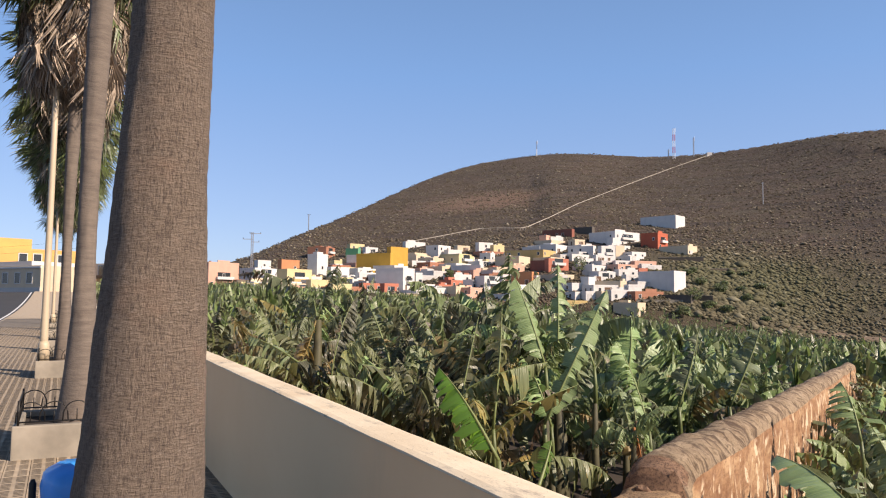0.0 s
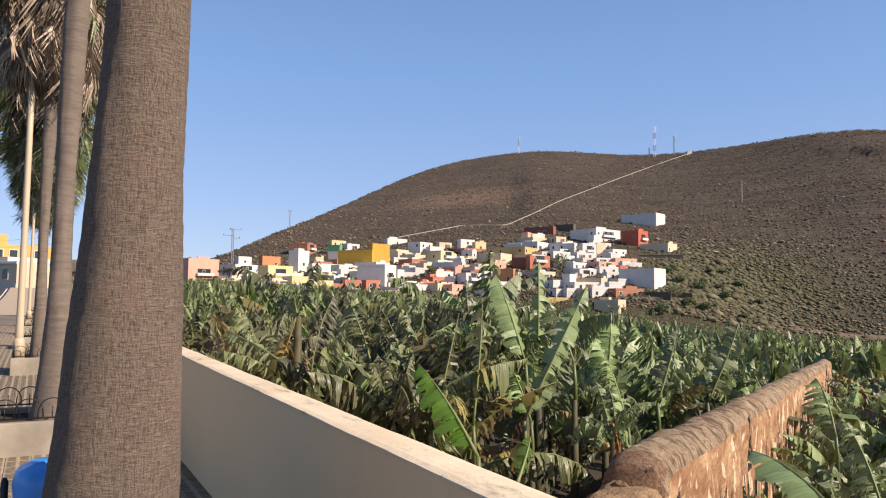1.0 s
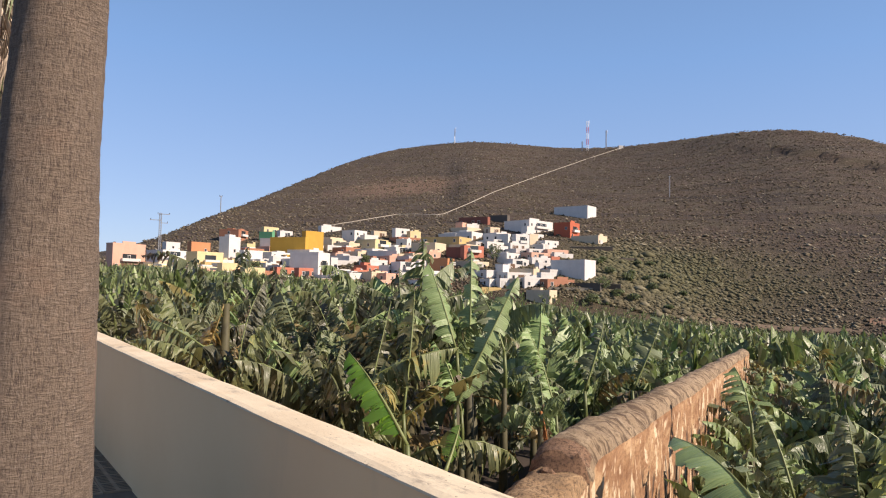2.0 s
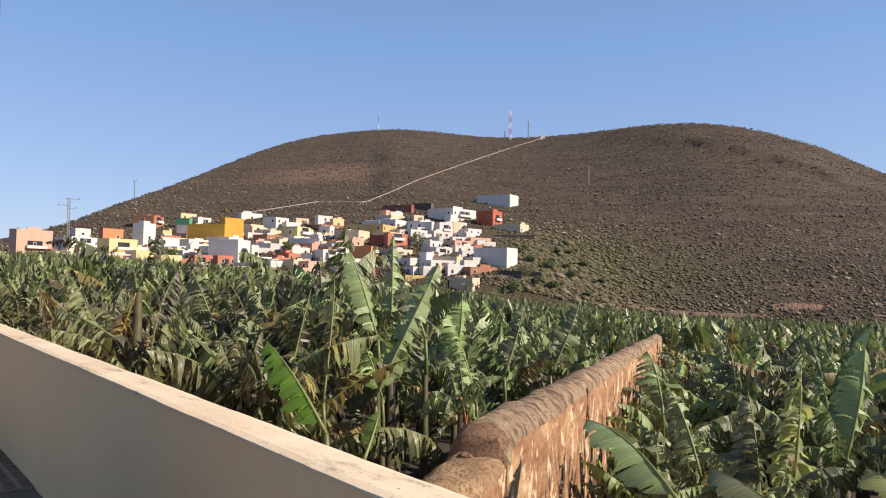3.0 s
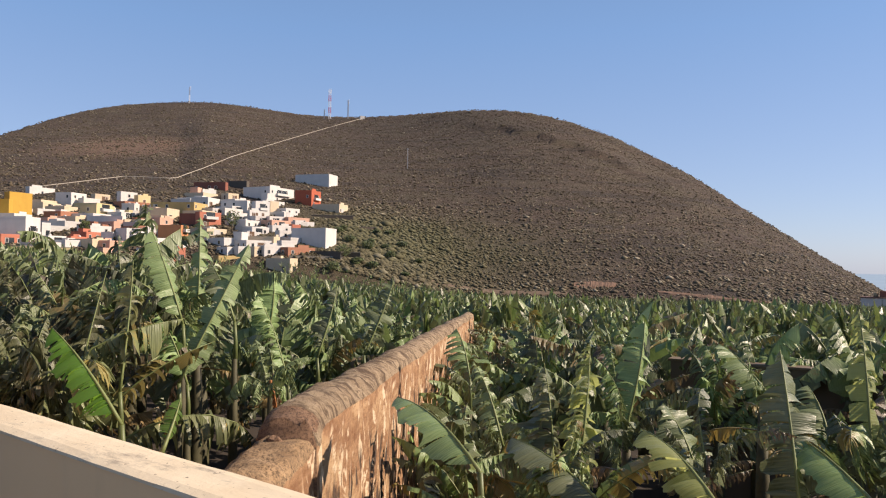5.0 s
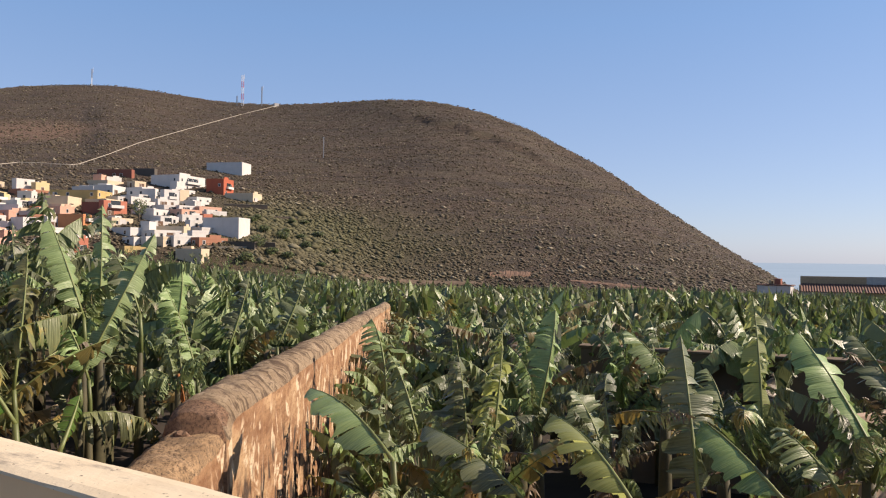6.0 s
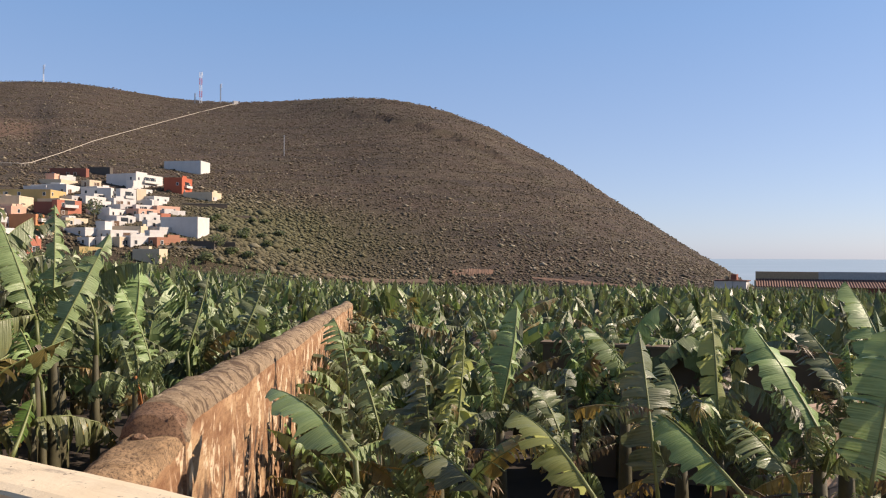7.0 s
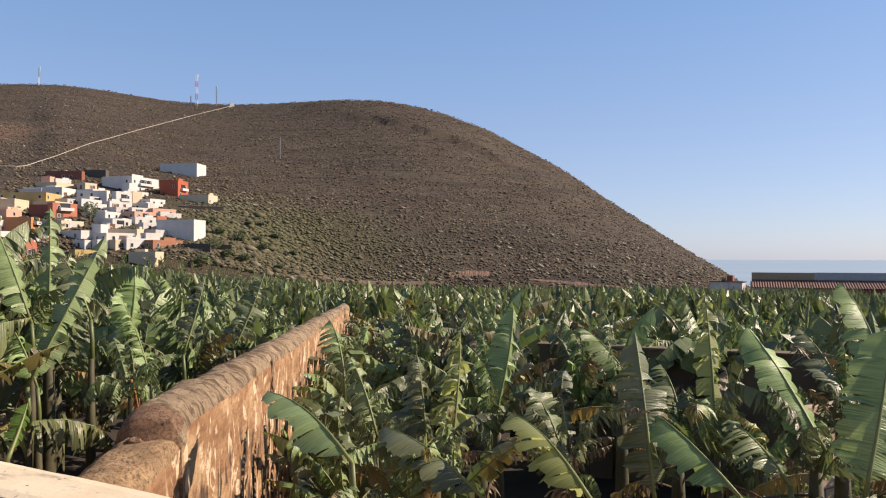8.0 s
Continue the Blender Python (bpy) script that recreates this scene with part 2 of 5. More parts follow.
# whitewash that ran down, and bare dark runs where the plaster fell off
white = n.noise(1.0, 3, 0.55, co=n.stretch((3.0, 4.2, 2.6)), distortion=0.6)
wash = n.node("ShaderNodeMath")
wash.operation = "MULTIPLY"
n.put(wash.inputs[0], n.grey(white, 0.56, 0.60))
n.put(wash.inputs[1], ragged_edge(-0.16, 0.5, 0.05, (3, 4.5, 0.3)))
c = n.mix(wash.outputs[0], c, (0.60, 0.46, 0.315))
# only low on the face: these dark runs also carry the painted plant shade
dark = n.noise(1.0, 3, 0.55, co=n.stretch((3.0, 6.0, 1.6)), distortion=0.4)
bare = n.node("ShaderNodeMath")
bare.operation = "MULTIPLY"
n.put(bare.inputs[0], n.grey(dark, 0.54, 0.58))
n.put(bare.inputs[1], ragged_edge(-0.62, 0.9, 0.08, (3, 5.0, 0.3)))
c = n.mix(bare.outputs[0], c, (0.070, 0.044, 0.030))
c = n.mix(n.grey(n.noise(1.0, 6, 0.75, co=n.stretch((30, 14, 30))), 0.52, 0.70), c, (0.17, 0.086, 0.044))
n.color(c)
hh = n.node("ShaderNodeMath")
hh.operation = "SUBTRACT"
n.put(hh.inputs[0], n.noise(1.0, 8, 0.75, co=n.stretch((18, 9, 18))))
n.put(hh.inputs[1], bare.outputs[0])
n.bump(hh.outputs[0], 0.9, 0.022)
M["plaster"] = n.mat
n = Nodes("mortar_cap", 0.95)
c = n.mix(n.grey(n.noise(4, 6, 0.7), 0.3, 0.7), (0.245, 0.170, 0.105), (0.39, 0.295, 0.195))
c = n.mix(n.grey(n.noise(1.0, 6, 0.7, co=n.stretch((1.8, 7.5, 1.8)), distortion=0.35), 0.50, 0.57), c, (0.110, 0.070, 0.044))
c = n.mix(n.grey(n.noise(13, 6, 0.75), 0.54, 0.64), c, (0.115, 0.078, 0.052))
c = n.mix(n.grey(n.noise(46, 6, 0.8), 0.53, 0.66), c, (0.105, 0.070, 0.047))
c = n.mix(n.grey(n.noise(1.0, 5, 0.7, co=n.stretch((3.0, 9.0, 3.0))), 0.62, 0.68), c, (0.46, 0.36, 0.25))
n.color(c).bump(n.noise(26, 8, 0.8), 1.0, 0.026)
M["mortar"] = n.mat

n = Nodes("paving", 0.85)
c = n.mix(n.grey(n.noise(5, 5), 0.3, 0.7), (0.32, 0.25, 0.175), (0.42, 0.335, 0.24))
n.color(n.hsv(c, v=n.random(0.85, 1.12))).bump(n.noise(80), 0.2, 0.004)
M["paving"] = n.mat
M["joint"] = plain("paving_joint", (0.20, 0.17, 0.135), 0.95, vary=0.4)
M["slot"] = plain("paving_slot", (0.11, 0.09, 0.07), 0.95)
M["concrete"] = plain("concrete", (0.34, 0.295, 0.235), 0.9, vary=0.4)
M["asphalt"] = plain("asphalt", (0.040, 0.039, 0.039), 0.9, vary=0.3, scale=1.0)
M["line"] = plain("road_paint", (0.72, 0.72, 0.70), 0.7, vary=0.2)
M["iron"] = plain("wrought_iron", (0.035, 0.032, 0.03), 0.5, 0.6)
M["lamp_paint"] = plain("lamp_paint", (0.50, 0.40, 0.275), 0.5, vary=0.1)
M["blue_bag"] = plain("blue_plastic", (0.04, 0.33, 0.85), 0.3, vary=0.25)
M["soil"] = plain("soil", (0.045, 0.032, 0.023), 0.98, vary=0.5, scale=0.8)

def zone(n, spot, r0, r1):
    """1 within r0 metres of a spot, 0 beyond r1, with a ragged edge."""
    d = n.node("ShaderNodeVectorMath")
    d.operation = "DISTANCE"
    n.put(d.inputs[0], n.co)
    d.inputs[1].default_value = spot
    e = n.node("ShaderNodeMath")
    e.operation = "MULTIPLY_ADD"
    n.put(e.inputs[0], n.noise(0.05, 6, 0.7))
    e.inputs[1].default_value = r1 * 0.9
    n.put(e.inputs[2], d.outputs["Value"])
    return n.grey(e.outputs[0], r1 * 1.45, r0 + r1 * 0.45)


BARE_SPOT, LUSH_SPOT = (25.0, 475.0, 69.0), (98.0, 232.0, 6.0)
n = Nodes("hill_ground", 0.97)
big = n.grey(n.noise(0.012, 6), 0.38, 0.62)
c = n.mix(big, (0.041, 0.0245, 0.0155), (0.064, 0.039, 0.0245))
c = n.mix(n.grey(n.noise(0.05, 6, 0.7), 0.45, 0.65), c, (0.071, 0.057, 0.032))
c = n.mix(n.grey(n.noise(0.30, 8, 0.8, co=n.stretch((1, 1, 2.5))), 0.50, 0.60), c, (0.047, 0.034, 0.022))
c = n.mix(n.grey(n.noise(0.40, 8, 0.8, co=n.stretch((1, 1, 2.5))), 0.53, 0.62), c, (0.150, 0.107, 0.074))
band = n.noise(1.0, 6, 0.7, co=n.stretch((0.012, 0.012, 0.33)), distortion=0.3)
c = n.mix(n.grey(band, 0.52, 0.60), c, (0.036, 0.024, 0.017))
c = n.mix(n.grey(n.noise(1.0, 7, 0.75, co=n.stretch((0.05, 0.05, 0.9))), 0.56, 0.64), c, (0.115, 0.084, 0.060))
c = n.mix(zone(n, BARE_SPOT, 22, 60), c, (0.150, 0.090, 0.058))
c = n.mix(zone(n, LUSH_SPOT, 20, 70), c, (0.084, 0.071, 0.036))
n.color(c).bump(n.noise(0.6, 8, 0.75), 1.0, 1.0)
M["hill"] = n.mat
n = Nodes("shrub", 0.9)
c = n.ramp(n.island(0, 1), (0.0, (0.070, 0.050, 0.031)), (0.50, (0.098, 0.074, 0.046)), (0.88, (0.155, 0.128, 0.084)), (1.0, (0.33, 0.28, 0.205)))
c = n.mix(n.grey(n.noise(0.02, 4), 0.5, 0.7), c, n.hsv(c, h=0.515, v=0.95))
n.color(n.mix(zone(n, LUSH_SPOT, 15, 70), c, n.mix(0.72, c, (0.088, 0.088, 0.036))))
M["shrub"] = n.mat
# distance haze over the sea is put into this pale base colour
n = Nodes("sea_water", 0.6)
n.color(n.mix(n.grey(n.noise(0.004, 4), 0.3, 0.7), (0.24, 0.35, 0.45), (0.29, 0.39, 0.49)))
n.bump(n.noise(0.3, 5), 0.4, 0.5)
M["sea"] = n.mat

# ---- terrain: a field that falls away, a village slope and a volcanic hill ----
RIDGE = [(-60, 0.3), (-30, 0.9), (-20, 2.0), (-15.3, 3.4), (-12.3, 4.9), (-8.1, 6.7), (-3.7, 8.8), (-1.0, 10.0), (2.0, 10.95), (5.1, 11.5), (8.6, 11.83), (12.0, 11.65), (14.6, 11.35), (17.5, 11.25), (20.5, 11.35), (25.7, 11.8), (28.7, 12.04), (31.8, 12.0), (34.8, 11.45), (38.8, 10.15), (42.7, 8.1), (45.3, 6.7), (48.6, 4.35), (51.5, 2.4), (54.3, 0.5), (57.4, -1.4), (59, -2.6), (62, -3.4), (90, -3.4)]
RIDGE_AZ, RIDGE_EL = np.array(RIDGE).T
STREET_AZ = math.radians(-27.3)
STREET_SLOPE = 0.014


def wobble(x, y, s, seed=0.0):
    """Smooth pseudo-random relief, about -1 to 1."""
    a = np.sin(x / s * 1.7 + 1.3 * np.sin(y / s * 1.1 + seed) + seed * 2.1)
    b = np.sin(y / s * 1.9 + 1.7 * np.sin(x / s * 0.8 - seed) + seed * 0.7)
    c = np.sin((x + y) / s * 1.3 + 1.1 * np.sin((x - y) / s * 1.5 + seed * 1.3))
    return (a + b + c) / 3


def ease(a, b, x):
    t = np.clip((x - a) / (b - a), 0, 1)
    return t * t * (3 - 2 * t)


def terrain(x, y):
    """The ground's height; x and y may be arrays."""
    x, y = np.asarray(x, float), np.asarray(y, float)
    r = np.hypot(x, y) + 1e-6
    az = np.degrees(np.arctan2(x, y))
    far_top = 6.8 - 13.9 * ease(-17, 36, az) * (1 - ease(120, 175, np.abs(az)))
    q = np.clip(r / 205, 0, 1)
    field = 0.9 * (1 - q) + q * far_top - 2.9 + 0.12 * wobble(x, y, 9.0, 1.0)
    el = sum(np.interp(az + k, RIDGE_AZ, RIDGE_EL) for k in (-1.2, -0.6, 0.0, 0.6, 1.2)) / 5
    crest = 330 + 370 * ease(-16, 4, az) - 150 * ease(12, 38, az) - 160 * ease(38, 58, az)
    top = 1.62 + crest * np.tan(np.radians(el))
    foot = 2.9 - 11.5 * ease(14, 32, az)
    t = np.clip((r - 205) / (crest - 205), 0, 1)
    slope = 0.853 * t + 0.147 * t ** 3
    gully = 0.8 * wobble(x, y, 60, 2.0) + 0.22 * wobble(x, y, 17, 5.0) + 0.2 * wobble(x, y, 6, 3.0)
    hill = foot + (top - foot) * slope + gully * np.sin(np.pi * t) ** 0.7 * ease(0.05, 0.4, t)
    ledge = ease(22, 35, az) * (1 - ease(38, 45, az))
    line = 0.80 - 0.010 * (az - 33) + 0.01 * np.sin(az * 2.3)
    hill = hill + ledge * 2.8 * (ease(line, line + 0.012, t) - ease(line + 0.02, line + 0.2, t))
    spur = ease(6.4, 8.4, az) * (1 - ease(8.6, 17, az))
    hill = hill + 3.6 * spur * ease(0.22, 0.45, t) * (1 - ease(0.6, 0.95, t))
    hill = hill - np.clip(r - crest, 0, None) * 0.35
    z = field + (hill - field) * ease(186, 216, r)
    z = np.maximum(z, -60)
    u = x * math.sin(STREET_AZ) + y * math.cos(STREET_AZ)
    v = x * math.cos(STREET_AZ) - y * math.sin(STREET_AZ)
    street = STREET_SLOPE * np.clip(u, -40, 110) - 0.3
    return street + (z - street) * np.maximum(ease(1.6, 2.3, v), ease(150, 200, r))


def height(x, y):
    return float(terrain(x, y))


def build_ground():
    rings = np.concatenate([np.arange(0.6, 6, 0.3), np.geomspace(6, 180, 60), np.arange(186, 720, 6.0), np.geomspace(726, 2600, 14)])
    azs = np.concatenate([np.arange(-180, -36, 3.0), np.arange(-36, 72, 0.3), np.arange(72, 180, 3.0)])
    rr, aa = np.meshgrid(rings, np.radians(azs), indexing="ij")
    x, y = rr * np.sin(aa), rr * np.cos(aa)
    z = terrain(x, y)
    nr, na = rr.shape
    verts = np.stack([x, y, z], -1).reshape(-1, 3)
    idx = np.arange(nr * na).reshape(nr, na)
    nxt = np.roll(idx, -1, axis=1)
    quads = np.stack([idx[:-1], nxt[:-1], nxt[1:], idx[1:]], -1).reshape(-1, 4)
    fr = (rr[:-1] + rr[1:]).reshape(-1) / 2
    ids = (fr > 174).astype(int)
    faces = [tuple(q) for q in quads.tolist()]
    centre = len(verts)
    verts = np.vstack([verts, [[0, 0, height(0.0, 0.01)]]])
    faces += [(centre, int(nxt[0, k]), int(idx[0, k])) for k in range(na)]
    ids = np.concatenate([ids, np.zeros(na, int)])
    me = mesh_of("ground", verts.tolist(), faces, (M["soil"], M["hill"]), True, ids.tolist())
    tagged(new("ground", me), "dry brown volcanic hillside above dark plantation soil", "ground", kind="structure")


build_ground()
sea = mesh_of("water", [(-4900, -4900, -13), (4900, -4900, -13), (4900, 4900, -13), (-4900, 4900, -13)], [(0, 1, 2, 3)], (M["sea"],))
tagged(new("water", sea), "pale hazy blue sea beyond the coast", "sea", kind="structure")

# ---- street frame: x towards the field, y along the wall, z up ----
U = Vector((math.sin(STREET_AZ), math.cos(STREET_AZ), STREET_SLOPE)).normalized()
V = Vector((math.cos(STREET_AZ), -math.sin(STREET_AZ), 0))
W = V.cross(U)
STREET = Matrix(((V.x, U.x, W.x, 0), (V.y, U.y, W.y, 0), (V.z, U.z, W.z, 0), (0, 0, 0, 1)))


def in_street(v, u, z=0.0, turn=0.0):
    return STREET @ pose(v, u, z, 0, 0, turn)


WALL_V, WALL_W, WALL_H = 1.288, 0.198, 0.99


def build_parapet():
    bm = bmesh.new()
    add_box(bm, WALL_V + 0.006, WALL_V + WALL_W - 0.006, -14, 75, -2.6, WALL_H - 0.012)
    ob = thing("wall_parapet", STREET.copy(), bm_mesh("wall_parapet", bm, (M["parapet"],)), label="beige rendered roadside parapet wall with a pale cap", category="wall", kind="structure")
    # the worn screed on top, slightly uneven
    nu, nv = 900, 6
    vs, fs = [], []
    for i in range(nu + 1):
        u = -14 + 89 * i / nu
        for k in range(nv + 1):
            v = WALL_V + WALL_W * k / nv
            edge = 0.006 if k in (0, nv) else 0
            z = WALL_H + 0.0012 * math.sin(u * 5.1 + k) + 0.0012 * math.sin(u * 1.7 - k) - edge
            vs.append((v + (0.0015 * math.sin(u * 9.0) + 0.0015 * math.sin(u * 23)) * (k in (0, nv)), u, z))
    for i in range(nu):
        for k in range(nv):
            a = i * (nv + 1) + k
            fs.append((a, a + 1, a + nv + 2, a + nv + 1))
    b = len(vs)
    for i in range(nu + 1):
        for v in (WALL_V - 0.001, WALL_V + WALL_W + 0.001):
            vs.append((v, -14 + 89 * i / nu, WALL_H - 0.016))
    for i in range(nu):
        a = i * (nv + 1)
        fs.append((a, a + nv + 1, b + 2 * (i + 1), b + 2 * i))
        fs.append((a + nv, b + 2 * i + 1, b + 2 * (i + 1) + 1, a + nv + nv + 1))
    part("cap", mesh_of("cap", vs, fs, (M["cap"],)), ob, label="weathered pale cement cap with grey stains")


build_parapet()

KERB_V = -2.85
thing("pavement", STREET.copy(), box_mesh("pavement", KERB_V + 0.13, WALL_V + 0.004, -14, 110, -0.5, -0.012, (M["joint"],)), label="beige slotted paving tiles on a broad pavement", category="pavement", kind="structure")
thing("kerb", STREET.copy(), box_mesh("kerb", KERB_V, KERB_V + 0.127, -14, 110, -0.5, 0.0, (M["concrete"],), 0.015), label="pale concrete kerb along the road", category="kerb", kind="structure")
thing("road", STREET.copy(), box_mesh("road", KERB_V - 8.5, KERB_V - 0.002, -14, 130, -0.5, -0.14, (M["asphalt"],)), label="dark asphalt road with white edge lines", category="road", kind="structure")


# ---- old rubble wall across the plantation ----
BW0 = Vector((1.83, 5.61, 0.39))
BW1 = Vector((16.65, 30.1, -0.62))


def build_rubble_wall():
    d = BW1 - BW0
    length = math.hypot(d.x, d.y)
    yaw = -math.degrees(math.atan2(d.x, d.y))
    frame_m = pose(BW0.x, BW0.y, BW0.z, 0, 0, yaw)
    fall = d.z / length
    wall = thing("wall_rubble", frame_m, label="old rubble stone wall with crumbling orange plaster and rounded cap", category="wall", kind="structure")
    # profile from the right foot over the round top to the left foot
    prof = [(0.02, -3.2), (0.01, -1.6), (0.0, -0.9), (0.0, -0.5), (0.0, -0.25), (-0.005, -0.08), (-0.03, 0.0), (-0.08, 0.055), (-0.16, 0.095), (-0.25, 0.11), (-0.34, 0.095), (-0.42, 0.05), (-0.47, -0.01), (-0.5, -0.12), (-0.5, -0.6), (-0.52, -3.2)]
    nu = 640
    vs, fs, ids = [], [], []
    for i in range(nu + 1):
        y = length * (i / nu) ** 1.3
        for k, (px, pz) in enumerate(prof):
            n1 = noise.noise((px * 4, y * 2.2, pz * 4))
            n2 = noise.noise((px * 9 + 7, y * 7, pz * 9))
            n3 = noise.noise((px * 26, y * 24, pz * 26 + 5))
            amp = 0.05 if 5 <= k <= 13 else 0.03
            crumble = max(0.0, 1 - y / 0.3) * (0.09 + 0.10 * n2 + 0.05 * n1) if k > 4 else 0.0
            vs.append((px + amp * n1 * (1 if k < 8 else -1) + 0.022 * n2 + 0.012 * n3, y, pz + fall * y + 0.03 * n1 + 0.022 * n2 + 0.016 * n3 - crumble + (0.05 * noise.noise((0, y * 0.5, 3.3)) if k > 3 else 0)))
    m = len(prof)
    for i in range(nu):
        for k in range(m - 1):
            a = i * m + k
            fs.append((a, a + m, a + m + 1, a + 1))
            ids.append(2 if i < 14 and k > 5 else (1 if 5 <= k <= 12 else 0))
    fs.append(tuple(range(m)))
    ids.append(2)
    fs.append(tuple(range(nu * m + m - 1, nu * m - 1, -1)))
    ids.append(2)
    part("masonry", mesh_of("masonry", vs, fs, (M["plaster"], M["mortar"], M["rubble"]), True, ids), wall)
    # broken stub that runs on, lower, to the parapet
    nu = 110
    vs, fs, ids = [], [], []
    prof = [(0.02, -3.0), (0.0, -1.2), (0.0, -0.6), (-0.01, -0.3), (-0.02, -0.12), (-0.05, -0.02), (-0.14, 0.0), (-0.26, 0.01), (-0.38, 0.0), (-0.47, -0.05), (-0.5, -0.3), (-0.52, -3.0)]
    m = len(prof)
    for i in range(nu + 1):
        y = -3.3 * i / nu
        for k, (px, pz) in enumerate(prof):
            n1 = noise.noise((px * 5 + 3, y * 3, pz * 5))
            n2 = noise.noise((px * 14, y * 12, pz * 14 + 4))
            vs.append((px + 0.03 * n1 + 0.015 * n2 - 0.01, y, pz - 0.13 - 0.05 * (i / nu) + 0.05 * n1 + 0.05 * n2 * (k > 3)))
    for i in range(nu):
        for k in range(m - 1):
            a = i * m + k
            fs.append((a, a + 1, a + m + 1, a + m))
            ids.append(0 if k < 4 else 1)
    fs.append(tuple(range(m)))
    ids.append(1)
    part("stub", mesh_of("stub", vs, fs, (M["plaster"], M["rubble"]), True, ids), wall, label="broken lower stub of bare rubble")
    # loose stones at the broken end
    rnd = random.Random(4)
    for k in range(6):
        bm = bmesh.new()
        bmesh.ops.create_icosphere(bm, subdivisions=2, radius=1.0)
        s = rnd.uniform(0.018, 0.035) if k else 0.07
        o = Vector((rnd.random() * 9, rnd.random() * 9, 0))
        for v in bm.verts:
            v.co *= s * (1 + 0.5 * noise.noise(v.co * 1.2 + o))
            v.co.z *= 0.75
        part("stone", bm_mesh("stone", bm, (M["rubble"],), False), wall, pose(*((rnd.uniform(-0.46, -0.06), rnd.uniform(-0.14, 0.08), rnd.uniform(-0.16, 0.05)) if k < 1 else (rnd.uniform(-0.5, 0.0), -rnd.uniform(0.1, 3.2), rnd.uniform(-0.25, -0.15))), rnd.random() * 360, 0, rnd.random() * 360))


build_rubble_wall()


# ---- palms along the pavement ----
def palm_trunk_mesh(name, h, r0, r1, lean, seed, sides=48, rings=150):
    rnd = random.Random(seed)
    ph = rnd.random() * 9
    vs, fs = [], []
    for i in range(rings + 1):
        t = i / rings
        z = -0.05 + (h + 0.05) * t
        r = r1 + (r0 - r1) * math.exp(-z / 0.95) + 0.02 * math.sin(z * 1.3 + ph)
        step = 0.0025 * ((z / 0.024 + 0.4 * math.sin(z * 3 + ph)) % 1.0)
        cx, cy = lean[0] * z + 0.02 * math.sin(z * 0.8 + ph), lean[1] * z
        for k in range(sides):
            a = 2 * math.pi * k / sides
            rr = r + step + 0.008 * noise.noise((math.cos(a) * 2 + ph, math.sin(a) * 2, z * 2.0)) + 0.004 * noise.noise((math.cos(a) * 9, math.sin(a) * 9 + ph, z * 14.0))
            vs.append((cx + rr * math.cos(a), cy + rr * math.sin(a), z))
    for i in range(rings):
        for k in range(sides):
            fs.append((i * sides + k, i * sides + (k + 1) % sides, (i + 1) * sides + (k + 1) % sides, (i + 1) * sides + k))
    return mesh_of(name, vs, fs, (M["bark" if seed == 1 else "bark_smooth_shaded"],), True)


def fan_fronds(rnd, count, z0, z1, down0, down1, stalk, blade, spread, tilt_noise=12, core=0.0):
    """Fan leaves round a trunk: each a stalk and a pleated fan of narrow blades."""
    vs, fs = [], []
    for _ in range(count):
        f = rnd.random()
        z = z0 + (z1 - z0) * f
        az = rnd.random() * 2 * math.pi
        down = radians(down0 + (down1 - down0) * f + rnd.gauss(0, tilt_noise))
        m = Matrix.Translation((0, 0, z)) @ Matrix.Rotation(az, 4, "Z") @ Matrix.Translation((core * rnd.uniform(0.5, 1.1), 0, 0)) @ Matrix.Rotation(down, 4, "Y") @ Matrix.Rotation(rnd.gauss(0, 0.5), 4, "X")
        st = stalk * rnd.uniform(0.7, 1.2)
        bl = blade * rnd.uniform(0.7, 1.15)
        b = len(vs)
        vs += [m @ Vector(p) for p in ((0.1, -0.015, 0), (0.1, 0.015, 0), (st, 0.012, 0.0), (st, -0.012, 0.0))]
        fs.append((b, b + 1, b + 2, b + 3))
        nb = 13
        for k in range(nb):
            a = radians(spread) * (k / (nb - 1) - 0.5) + rnd.gauss(0, 0.03)
            l = bl * (0.75 + 0.25 * math.cos(a)) * rnd.uniform(0.85, 1.1)
            w = 0.017
            c, s = math.cos(a), math.sin(a)
            droop = -0.22 * l * rnd.uniform(0.4, 1.4)
            b = len(vs)
            mid = 0.55
            pts = [(st, 0, 0), (st + c * l * mid - s * w, s * l * mid + c * w, 0.02), (st + c * l * mid + s * w, s * l * mid - c * w, -0.02), (st + c * l, s * l, droop)]
            vs += [m @ Vector(p) for p in pts]
            fs += [(b, b + 2, b + 1), (b + 1, b + 2, b + 3)]
    return vs, fs


